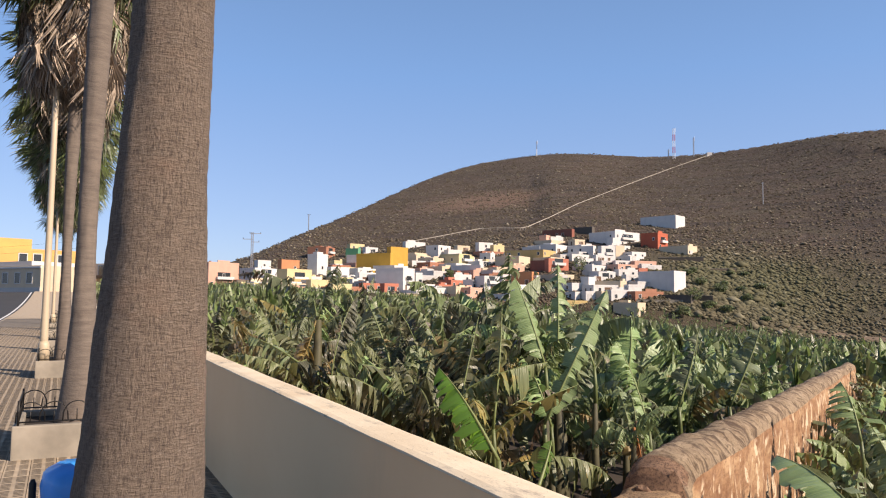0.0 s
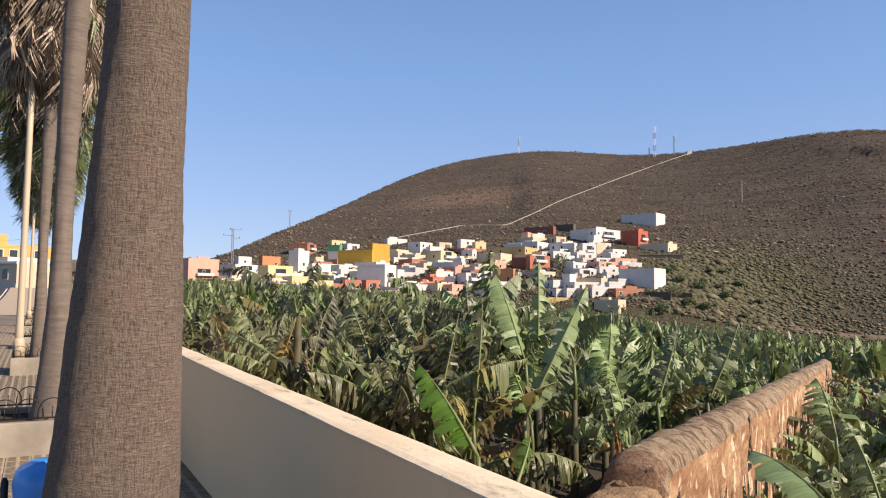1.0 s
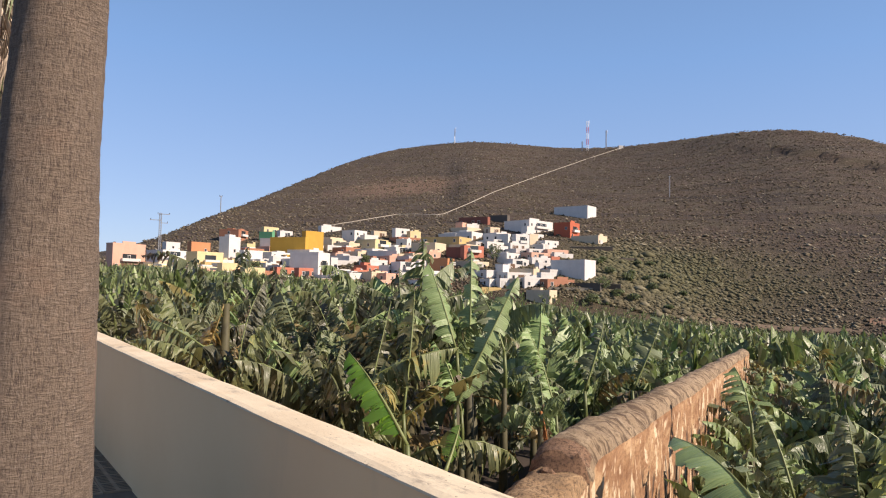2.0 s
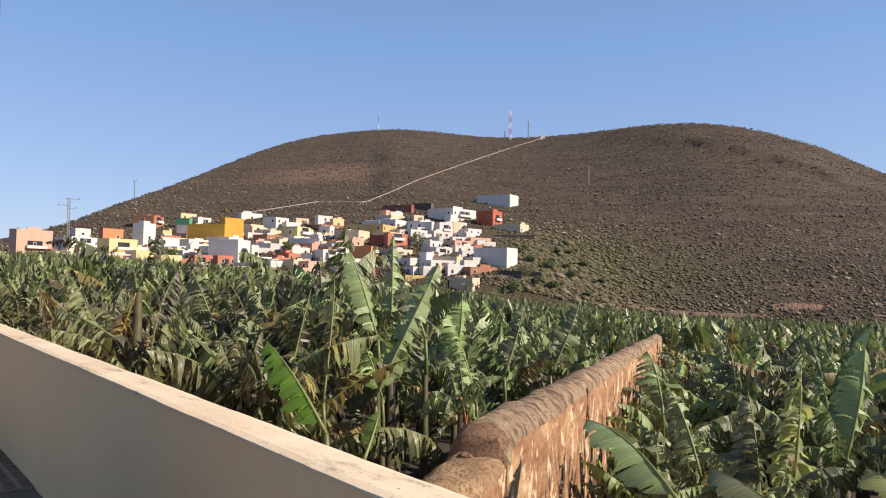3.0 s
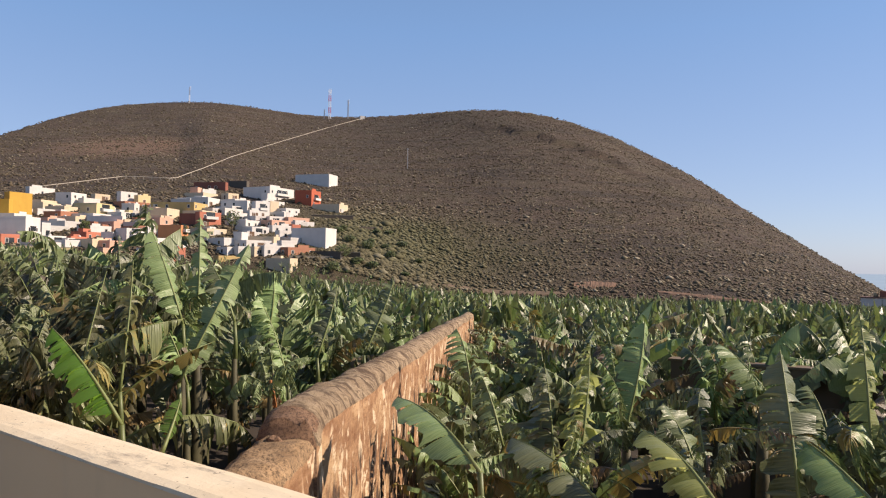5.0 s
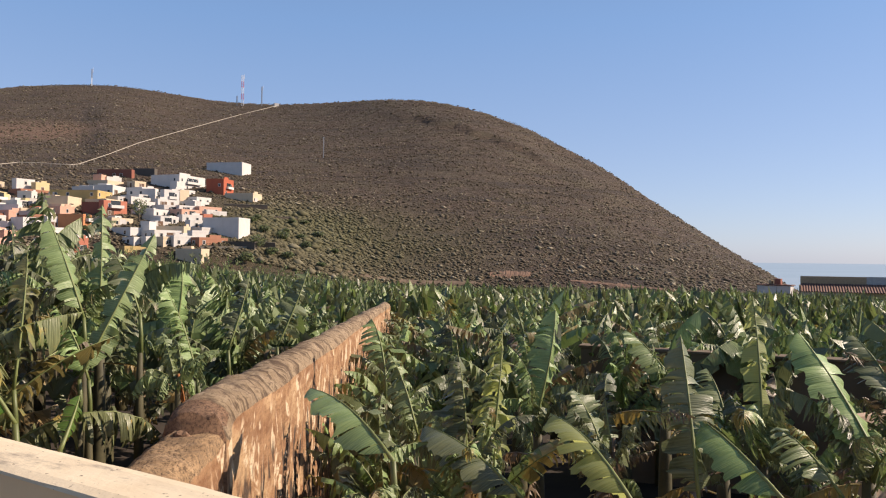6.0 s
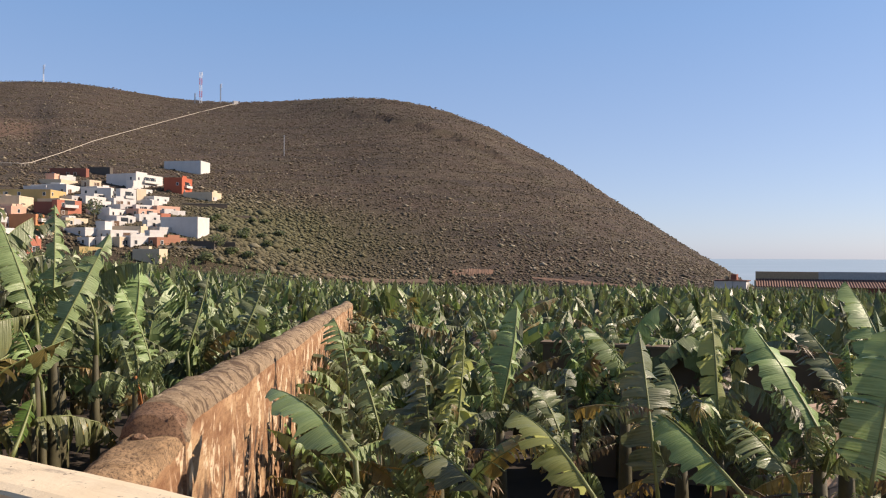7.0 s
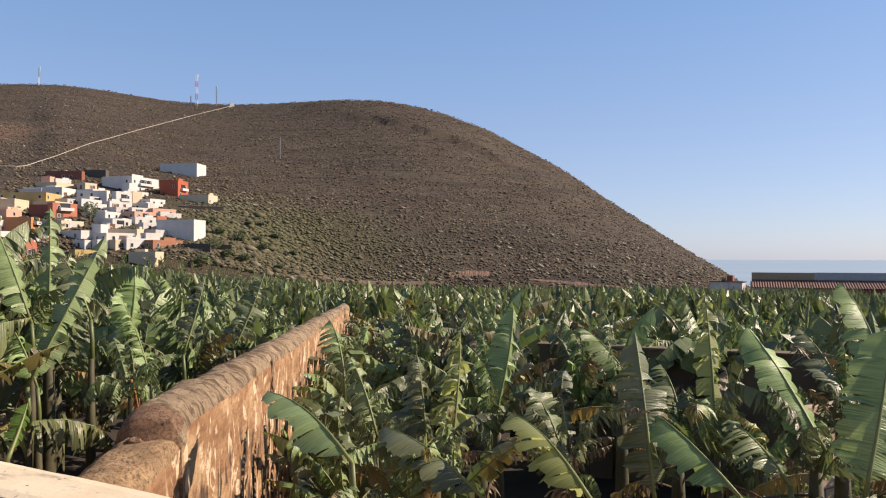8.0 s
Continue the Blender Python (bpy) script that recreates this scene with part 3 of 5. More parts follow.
def palm(v, u, h, r0, r1, lean, seed, crown=True):
    rnd = random.Random(seed)
    p = thing("palm_tree", in_street(v, u, 0.27), label="tall fan palm with ringed grey trunk in a kerbed planter", category="palm tree", group="palms along the pavement")
    part("trunk", palm_trunk_mesh("trunk", h, r0, r1, lean, seed, 64 if seed == 1 else 32, 220 if seed == 1 else 110), p)
    if crown:
        top = Matrix.Translation((lean[0] * h, lean[1] * h, h))
        vs, fs = fan_fronds(rnd, 900 if seed < 4 else 520, 0.8, 3.6 if seed < 4 else 2.6, 90, 74, 0.45, 1.05, 52, 6, 0.72)
        part("dead_frond_skirt", mesh_of("dead_frond_skirt", vs, fs, (M["frond_dry"],)), p, top, "hanging skirt of brown dead fronds")
        vs, fs = fan_fronds(rnd, 190, 2.4, 4.0, 58, -60, 1.2, 1.0, 130) if seed < 4 else fan_fronds(rnd, 260, 0.9, 3.8, 78, -60, 1.25, 1.0, 120)
        part("crown", mesh_of("crown", vs, fs, (M["frond"],)), p, top)
        part("boot_ring", tube_mesh("boot_ring", [(0, 0, -0.25), (0, 0, 0.1), (0, 0, 3.2)], [r1 * 1.05, r1 * 1.5, r1 * 3.8], (M["boot"],), 16), p, top, "orange-brown leaf bases")
    return p


PALM_U = (3.2, 8.85, 16.4, 23.0, 29.4, 35.8, 42.0, 48.4)
palm(0.265, PALM_U[0], 7.4, 0.270, 0.170, (0.042, 0.0), 1)
palm(0.215, PALM_U[1], 7.2, 0.215, 0.100, (0.014, 0.0), 2)
for i, uu in enumerate(PALM_U[2:]):
    palm(0.08 + 0.03 * (i % 2), uu, 5.6 + 0.25 * math.sin(i * 2.0), 0.15, 0.10, (0.006, 0.0), 3 + i)


def planter(v, u):
    p = thing("planter", in_street(v, u), label="low concrete planter kerb with a hooped iron fence", category="planter", group="planters along the pavement")
    w, hgt, t = 0.56, 0.32, 0.09
    bm = bmesh.new()
    add_box(bm, -w, w, -w, -w + t, -0.3, hgt, 0.012)
    add_box(bm, -w, w, w - t, w, -0.3, hgt, 0.012)
    add_box(bm, -w, -w + t, -w + t + 0.001, w - t - 0.001, -0.3, hgt, 0.012)
    add_box(bm, w - t, w, -w + t + 0.001, w - t - 0.001, -0.3, hgt, 0.012)
    part("kerb_box", bm_mesh("kerb_box", bm, (M["concrete"],)), p)
    part("earth", box_mesh("earth", -w + t, w - t, -w + t, w - t, -0.3, hgt - 0.06, (M["soil"],)), p)
    for side in range(4):
        m = pose(0, 0, hgt, 0, 0, 90 * side)
        vs, fs = [], []

        def add(pts, rad):
            a, b = tube(pts, [rad] * len(pts), 6)
            o = len(vs)
            vs.extend(a)
            fs.extend([tuple(i + o for i in f) for f in b])
        e = w - 0.05
        add([(-e, -e, 0.03), (e, -e, 0.03)], 0.008)
        add([(-e, -e, -0.01), (-e, -e, 0.24)], 0.012)
        nb = 5
        s = 2 * e / nb
        for k in range(nb):
            x0 = -e + s * k
            add([(x0 + s * (0.5 - 0.62 * math.cos(a)), -e, 0.03 + 0.19 * math.sin(a) ** 0.7 if a > 0 else 0.03) for a in [math.pi * j / 10 for j in range(11)]], 0.006)
            add([(x0 + s * 0.5, -e, 0.03), (x0 + s * 0.5, -e, 0.14)], 0.005)
        part("hoop_fence", mesh_of("hoop_fence", vs, fs, (M["iron"],), True), p, m, "black iron hoops")
    return p


first_planter = planter(0.26, PALM_U[0])
for uu in PALM_U[1:]:
    copy_thing(first_planter, in_street(0.20, uu))


# ---- village houses ----
WINDOW_RND = random.Random(7)


def window_mesh(w, h):
    bm = bmesh.new()
    t = 0.09
    add_box(bm, -w / 2 - t, w / 2 + t, -0.06, 0.05, -t, 0)
    add_box(bm, -w / 2 - t, w / 2 + t, -0.06, 0.05, h, h + t)
    add_box(bm, -w / 2 - t, -w / 2, -0.06, 0.05, 0.0005, h - 0.0005)
    add_box(bm, w / 2, w / 2 + t, -0.06, 0.05, 0.0005, h - 0.0005)
    return bm_mesh("window", bm, (M["white"],))


WIN = window_mesh(0.8, 1.0)
DOOR = window_mesh(1.0, 2.05)
PANE = box_mesh("pane", -0.4, 0.4, -0.03, 0.02, 0, 1.0, (M["glass"],))
LEAF = box_mesh("door_leaf", -0.5, 0.5, -0.03, 0.02, 0, 2.05, (M["shutter"],))
WORDS = {"white": "white", "cream": "pale yellow", "pink": "salmon pink", "orange": "orange", "ochre": "ochre", "terracotta": "terracotta", "grey": "grey", "green": "green", "yellow": "bright yellow", "coral": "coral red", "sand": "sand-coloured", "darkred": "dark red", "red": "bright red", "rough": "dark unfinished concrete", "bright_orange": "bright orange"}


def house(x, y, z, wr, wl, h, turn, colour, blank=False):
    """A flat-roofed house by its near corner: wr runs along the sunny side, wl along the shaded one; turn is where the sunny side looks."""
    rnd = WINDOW_RND
    m = pose(x, y, 0, 0, 0, 90 - turn)
    # local: +x out of the sunny side, +y along it; body spans x from -wl to 0 and y from 0 to wr
    corners = [m @ Vector(c) for c in ((0, 0, 0), (-wl, 0, 0), (0, wr, 0), (-wl, wr, 0))]
    low = min(height(c.x, c.y) for c in corners) - 0.4
    base = min(z, low)
    wet = "two-storey" if h > 4.4 else "low"
    ho = thing("house", pose(x, y, base, 0, 0, 90 - turn), label=f"{WORDS[colour]} {wet} flat-roofed village house on the hillside", category="house", group="village houses")
    b = z - base
    bm = bmesh.new()
    add_box(bm, -wl, 0, 0, wr, 0, b + h - 0.55)
    # roof parapet: four thin walls round a sunk roof
    t = 0.22
    add_box(bm, -wl - 0.03, 0.03, -0.03, t, b + h - 0.55, b + h, 0)
    add_box(bm, -wl - 0.03, 0.03, wr - t, wr + 0.03, b + h - 0.55, b + h, 0)
    add_box(bm, -t, 0.03, t, wr - t, b + h - 0.55, b + h, 0)
    add_box(bm, -wl - 0.03, -wl + t, t, wr - t, b + h - 0.55, b + h, 0)
    part("wall", bm_mesh("wall", bm, (M[colour],)), ho)
    if rnd.random() < 0.3 and wr > 4 and wl > 3:
        sx, sy = rnd.uniform(0.3, 0.5) * wl, rnd.uniform(0.3, 0.55) * wr
        part("stair_tower", box_mesh("stair_tower", -wl + 0.4, -wl + 0.4 + sx, wr - 0.4 - sy, wr - 0.4, b + h - 0.6, b + h + rnd.uniform(0.5, 1.0), (M[colour if rnd.random() < 0.6 else "white"],), 0.04), ho)
    if rnd.random() < 0.25:
        tx, ty = rnd.uniform(-wl + 0.7, -0.7), rnd.uniform(0.7, wr - 0.7)
        part("water_tank", tube_mesh("water_tank", [(tx, ty, b + h - 0.6), (tx, ty, b + h + 0.30), (tx, ty, b + h + 0.40)], [0.40, 0.40, 0.28], (M[rnd.choice(("white", "grey", "shutter"))],), 10), ho)
    if rnd.random() < 0.3:
        y0 = rnd.uniform(0.0, 0.5) * wr
        part("roof_wall", box_mesh("roof_wall", -0.26, -0.02, y0 + 0.02, y0 + 0.4 * wr, b + h - 0.1, b + h + rnd.uniform(0.3, 0.7), (M[colour],)), ho)
    if not blank and h > 4.4 and rnd.random() < 0.5 and wr > 4:
        part("balcony", box_mesh("balcony", -0.1, 1.0, wr * 0.25, wr * 0.8, b + 2.6, b + 3.5, (M["white"],)), ho)
        part("balcony_opening", box_mesh("balcony_opening", -0.02, 0.035, wr * 0.3, wr * 0.72, b + 3.5, b + 4.9, (M["glass"],)), ho)
    if not blank and rnd.random() < 0.4:
        g0 = rnd.uniform(0.1, 0.5) * wr
        part("garage_door", box_mesh("garage_door", -0.02, 0.04, g0, g0 + min(2.4, 0.45 * wr), b + 0.05, b + 2.1, (M[rnd.choice(("shutter", "glass", "grey"))],)), ho)
    floors = 2 if h > 4.4 else 1
    for fl in range(floors):
        zz = b + (0.9 if floors == 1 else 0.7) + fl * 2.75
        if zz + 1.4 > b + h - 0.3:
            zz = b + max(0.2, h - 1.9)
        for side, span in (("R", wr), ("L", wl)):
            count = int(span // rnd.uniform(2.4, 3.6))
            for k in range(count):
                if blank or rnd.random() < (0.35 if side == "R" else 0.6):
                    continue
                s = span * (k + 0.5) / count
                mm = pose(0.0, s, zz, 0, 0, 90) if side == "R" else pose(-s, 0.0, zz, 0, 0, 0)
                if fl == 0 and rnd.random() < 0.15 and h > 2.8:
                    mm = Matrix.Translation((0, 0, b + 0.05 - zz)) @ mm
                    wi = part("door", DOOR, ho, mm)
                    part("door_leaf", LEAF, wi)
                else:
                    wi = part("window", WIN, ho, mm)
                    part("pane", PANE, wi)
    return ho
house(-75.5, 237.8, 7.3, 11.4, 3.5, 8.2, 130, "pink")
house(-59.6, 234.0, 8.2, 9.1, 7.8, 5.3, 128, "white")
house(-63.4, 228.9, 7.1, 8.9, 2.5, 2.4, 132, "orange")
house(-70.3, 280.3, 15.4, 5.8, 2.5, 3.4, 133, "white")
house(-58.7, 268.2, 14.1, 7.7, 2.5, 4.2, 135, "orange")
house(-48.6, 305.2, 20.8, 8.7, 8.4, 5.3, 107, "terracotta")
house(-41.7, 244.0, 10.3, 5.1, 4.4, 8.5, 125, "white")
house(-47.4, 224.6, 6.9, 8.9, 5.9, 5.9, 136, "cream")
house(-45.0, 224.0, 6.8, 4.9, 3.7, 2.9, 136, "ochre")
house(-38.6, 216.1, 5.4, 7.6, 2.5, 3.9, 137, "cream")
house(-30.8, 206.7, 3.4, 6.4, 2.5, 4.5, 139, "cream")
house(-36.6, 241.3, 9.7, 7.1, 2.5, 4.7, 139, "white")
house(-40.4, 273.6, 15.6, 5.3, 2.5, 2.9, 139, "cream")
house(-35.5, 306.5, 22.1, 2.5, 5.7, 3.5, 110, "green")
house(-41.9, 331.4, 26.7, 7.7, 2.5, 3.0, 140, "cream")
house(-33.1, 314.3, 23.9, 6.2, 2.5, 2.9, 141, "white")
house(-18.7, 260.4, 14.1, 2.5, 13.6, 6.3, 112, "yellow", blank=True)
house(-18.7, 261.9, 14.4, 7.4, 2.5, 8.4, 143, "yellow", blank=True)
# a white house in shade: the shade is put into its grey paint
house(-32.2, 273.6, 16.0, 2.5, 4.1, 4.6, 110, "grey")
house(-24.1, 252.9, 11.5, 3.6, 2.5, 2.3, 142, "yellow")
house(-26.7, 235.5, 8.8, 6.3, 2.5, 3.6, 141, "white")
house(-23.6, 218.8, 5.7, 7.3, 2.5, 2.8, 141, "coral")
house(-17.2, 217.3, 5.4, 6.5, 2.5, 3.0, 143, "coral")
house(-11.9, 219.7, 5.9, 7.9, 9.2, 7.3, 113, "white")
house(-8.5, 228.4, 7.9, 2.5, 2.5, 4.2, 145, "white")
house(-6.6, 218.9, 5.8, 5.0, 2.5, 2.5, 146, "white")
house(-16.2, 316.1, 26.1, 10.1, 2.5, 3.4, 145, "white")
house(-11.3, 267.3, 16.0, 6.1, 2.5, 2.3, 145, "white")
house(-2.0, 285.5, 20.7, 7.5, 6.4, 4.8, 130, "white")
house(1.9, 284.0, 20.7, 6.2, 3.3, 3.0, 148, "white")
house(5.6, 293.5, 23.2, 5.9, 2.5, 2.9, 149, "sand")
house(5.4, 258.5, 15.1, 7.8, 6.7, 4.6, 135, "cream")
house(0.5, 257.0, 14.0, 2.6, 2.5, 2.3, 148, "white")
house(13.7, 285.2, 21.9, 6.5, 2.5, 4.8, 150, "white")
house(19.3, 283.9, 21.9, 4.9, 2.5, 3.7, 151, "cream")
house(17.1, 268.5, 18.1, 3.7, 4.4, 3.3, 120, "white")
house(35.3, 261.1, 17.4, 10.1, 15.6, 4.8, 124, "ochre")
house(25.9, 253.2, 15.0, 8.8, 9.3, 4.3, 122, "sand")
house(23.3, 269.0, 18.7, 2.7, 2.5, 2.7, 152, "white")
house(42.3, 277.8, 21.9, 9.7, 8.5, 3.7, 125, "white")
house(41.9, 301.1, 27.8, 3.6, 3.1, 3.5, 124, "pink")
house(44.1, 303.3, 28.5, 6.1, 2.5, 2.4, 156, "white")
house(54.7, 314.3, 31.6, 2.5, 14.2, 3.7, 126, "darkred")
house(64.5, 320.1, 33.3, 2.5, 9.0, 3.7, 128, "rough", blank=True)
house(68.1, 292.7, 26.5, 15.5, 13.4, 5.9, 142, "white")
house(82.6, 284.3, 24.6, 8.3, 7.2, 6.4, 133, "red")
house(89.9, 271.5, 21.2, 7.4, 11.6, 3.8, 135, "sand")
house(106.0, 336.2, 38.2, 9.2, 17.8, 6.3, 134, "white", blank=True)
house(54.2, 267.1, 19.6, 7.4, 10.3, 4.6, 128, "white")
house(55.5, 259.2, 17.7, 5.7, 2.5, 5.8, 160, "white")
house(66.7, 290.5, 25.8, 2.5, 2.8, 3.6, 129, "white", blank=True)
house(62.6, 267.8, 20.0, 3.6, 2.5, 4.4, 161, "sand", blank=True)
house(52.0, 291.9, 25.9, 5.0, 4.3, 2.9, 151, "sand")
house(34.6, 243.1, 13.0, 7.8, 2.5, 4.9, 156, "coral")
# shaded side of the coral house above, its shade put into dark red paint
house(34.5, 245.1, 13.4, 2.5, 6.4, 4.0, 125, "darkred")
house(45.7, 250.9, 15.3, 6.2, 2.5, 3.3, 158, "white")
house(53.2, 257.6, 17.2, 7.1, 2.5, 3.0, 159, "white")
house(57.8, 247.9, 15.0, 9.1, 2.5, 2.7, 161, "white")
house(62.8, 237.4, 12.3, 3.2, 2.5, 2.3, 162, "coral", blank=True)
house(65.2, 242.9, 13.7, 7.5, 2.5, 2.3, 163, "white")
house(66.4, 212.9, 6.1, 7.3, 11.4, 6.5, 134, "white", blank=True)
house(26.8, 223.9, 7.9, 4.6, 7.0, 4.6, 123, "orange")
house(16.6, 248.0, 13.2, 5.0, 2.5, 2.3, 151, "coral")
house(13.1, 246.7, 12.5, 2.7, 2.5, 2.3, 151, "sand")
house(12.1, 217.7, 5.9, 5.5, 4.8, 5.0, 148, "white")
house(18.2, 226.3, 8.1, 5.2, 2.5, 3.6, 152, "white")
house(6.6, 235.9, 10.0, 5.7, 7.2, 2.5, 118, "terracotta")
house(2.4, 226.5, 7.6, 5.8, 5.0, 2.3, 130, "coral")
house(-1.3, 220.5, 6.0, 4.6, 4.0, 2.3, 143, "coral")
house(8.8, 220.4, 6.4, 2.6, 3.2, 3.4, 119, "white")
house(12.4, 246.7, 12.7, 2.5, 11.2, 3.0, 119, "white")
house(42.3, 215.4, 6.4, 3.1, 2.7, 4.3, 137, "white")
house(51.2, 214.0, 6.5, 4.0, 8.4, 3.1, 130, "sand")
house(55.3, 223.8, 9.1, 4.3, 2.5, 2.8, 161, "white")
house(51.6, 232.9, 11.1, 6.0, 8.8, 2.3, 129, "white")
house(55.5, 234.0, 11.5, 7.0, 2.5, 2.5, 161, "white")
house(37.0, 207.8, 3.6, 4.7, 4.1, 2.6, 148, "white")
house(34.0, 203.2, 1.4, 6.5, 2.5, 2.3, 157, "ochre")
house(46.7, 205.8, 3.6, 9.2, 3.6, 3.2, 160, "white")
house(51.1, 194.9, -1.0, 4.6, 7.1, 4.2, 131, "sand")
house(22.6, 204.3, 1.7, 3.7, 2.5, 3.9, 154, "coral")
house(28.5, 218.7, 6.3, 2.5, 2.5, 2.3, 155, "cream")
house(52.2, 208.6, 5.2, 4.3, 2.5, 3.2, 162, "white")
house(44.0, 205.9, 3.4, 5.4, 4.7, 3.0, 149, "sand")
house(39.8, 206.7, 3.5, 3.2, 2.5, 2.9, 158, "white")
# the retaining wall under the white block, built here as a house
house(67.2, 201.1, 2.4, 2.7, 12.0, 3.1, 135, "rough", blank=True)


def fill_village():
    """Low houses and sheds packed between the others."""
    rnd = random.Random(12)
    taken = [(o.matrix_basis.translation.x, o.matrix_basis.translation.y) for o in scene.objects if o.name.startswith("house")]
    edge_az, edge_r = (-16, -12, -8, -3, 2, 7, 11, 15), (228, 250, 270, 285, 278, 300, 300, 275)
    tries = made = 0
    while tries < 6000 and made < 95:
        tries += 1
        az = rnd.uniform(-15.5, 15.0)
        r = rnd.uniform(207, float(np.interp(az, edge_az, edge_r)))
        x, y = r * math.sin(radians(az)), r * math.cos(radians(az))
        if min(math.hypot(x - a, y - b) for a, b in taken) < 4.0:
            continue
        taken.append((x, y))
        made += 1
        colour = rnd.choice(("white", "white", "white", "white", "white", "cream", "grey", "grey", "sand", "sand", "terracotta", "pink"))
        house(x, y, height(x, y) + 0.2, rnd.uniform(5, 10), rnd.uniform(5, 10), rnd.uniform(2.0, 2.8), az + rnd.uniform(125, 150), colour)


fill_village()


# ---- masts, poles and the pipeline on the hill ----
def polar(az, r, dz=0.0):
    x, y = r * math.sin(radians(az)), r * math.cos(radians(az))
    return Vector((x, y, height(x, y) + dz))


M["mast_red"] = plain("mast_red", (0.55, 0.05, 0.03), 0.5, vary=0.1)
M["mast_white"] = plain("mast_white", (0.75, 0.75, 0.75), 0.5, vary=0.1)
M["mast_grey"] = plain("mast_grey", (0.30, 0.31, 0.33), 0.5, 0.3, vary=0.1)
M["wood"] = plain("weathered_wood", (0.16, 0.12, 0.09), 0.9)
M["pipe"] = plain("pale_pipe", (0.50, 0.44, 0.36), 0.7, vary=0.2)


def lattice(z0, z1, half, mat):
    vs, fs = [], []

    def bar(a, b, r):
        tv, tf = tube([a, b], [r, r], 4)
        o = len(vs)
        vs.extend(tv)
        fs.extend([tuple(i + o for i in f) for f in tf])
    c = [(-half, -half), (half, -half), (half, half), (-half, half)]
    for x, y in c:
        bar((x, y, z0), (x, y, z1), 0.10)
    n = max(1, int((z1 - z0) / (half * 2.4)))
    for i in range(n):
        a, b = z0 + (z1 - z0) * i / n, z0 + (z1 - z0) * (i + 1) / n
        for k in range(4):
            (x0, y0), (x1, y1) = c[k], c[(k + 1) % 4]
            bar((x0, y0, a), (x1, y1, b), 0.05)
            bar((x0, y0, b), (x1, y1, b), 0.05)
    return mesh_of("lattice", vs, fs, (mat,))


def lattice_mast(az, r, h, half, bands, label):
    p = polar(az, r, -0.5)
    m = thing("radio_mast", Matrix.Translation(p), label=label, category="radio mast", group="masts on the ridge")
    for i, mat in enumerate(bands):
        part("mast_section", lattice(h * i / len(bands), h * (i + 1) / len(bands), half, M[mat]), m)
    part("antenna", tube_mesh("antenna", [(half, 0, h - 3), (half + 0.5, 0, h - 2.9), (half + 0.6, 0, h + 1.2)], [0.12, 0.12, 0.08], (M["mast_white"],), 6), m)
    return m


lattice_mast(17.45, 668, 27, 0.9, ["mast_white", "mast_red", "mast_white", "mast_red", "mast_white"], "tall red and white lattice radio mast on the ridge")
lattice_mast(18.85, 664, 17, 0.35, ["mast_grey", "mast_grey"], "slim grey lattice mast on the ridge")
lattice_mast(17.05, 668, 9, 0.3, ["mast_grey"], "short grey mast on the ridge")
lattice_mast(7.2, 690, 15, 0.35, ["mast_white", "mast_grey"], "slim pale mast on the hilltop")


def power_pole(az, r, h, half, arms):
    p = polar(az, r, -0.4)
    m = thing("power_pylon", Matrix.Translation(p) @ pose(0, 0, 0, 0, 0, -az), label="slim lattice power pylon with cross arms beside the houses", category="pylon")
    part("tower", lattice(0, h, half, M["mast_grey"]), m)
    for reach, drop in arms:
        x0, x1 = min(0, reach), max(0, reach)
        part("cross_arm", box_mesh("cross_arm", x0, x1, -0.08, 0.08, h - drop - 0.2, h - drop, (M["mast_grey"],)), m)
        part("insulator", tube_mesh("insulator", [(reach * 0.93, 0, h - drop), (reach * 0.93, 0, h - drop + 0.35), (reach * 0.93, 0, h - drop + 0.4)], [0.09, 0.12, 0.05], (M["glass"],), 6), m)
    return m


power_pole(-14.54, 258, 16.3, 0.33, ((2.9, 0.2), (-3.2, 2.2), (2.3, 3.1), (-0.9, 0.2)))
power_pole(-10.4, 398, 9.5, 0.14, ((0.8, 0.3), (-0.8, 0.3)))
power_pole(23.5, 420, 12, 0.14, ((0.8, 0.3), (-0.8, 0.3)))


def pipeline():
    nodes = [(-2.2, 334), (-0.42, 339), (1.24, 345), (2.86, 353), (4.40, 349), (5.94, 344), (6.50, 347), (8.33, 368), (10.29, 406), (13.95, 519), (17.33, 610), (19.93, 650)]
    pts = []
    for (a0, r0), (a1, r1) in zip(nodes[:-1], nodes[1:]):
        p, q = polar(a0, r0, 1.2), polar(a1, r1, 1.2)
        for k in range(8):
            s = p.lerp(q, k / 8)
            pts.append(Vector((s.x, s.y, max(s.z, height(s.x, s.y) + 0.3))))
    pts.append(polar(*nodes[-1], 1.0))
    line = thing("pipeline", label="pale water pipeline on short supports climbing the hill", category="pipeline")
    part("pipe", tube_mesh("pipe", pts, [0.15 + 0.00025 * max(q.y - 340, 0) for q in pts], (M["pipe"],), 6), line)
    leg = box_mesh("support", -0.25, 0.25, -0.25, 0.25, -3.5, 0.0, (M["concrete"],), 0.04)
    for p in pts[1::3]:
        part("support", leg, line, Matrix.Translation(p))
    p = polar(19.9, 653)
    thing("pump_house", Matrix.Translation(p), box_mesh("pump_house", -2, 2, -2, 2, -1, 2.6, (M["grey"],), 0.05), label="small grey water tank at the pipeline's head", category="tank")


pipeline()


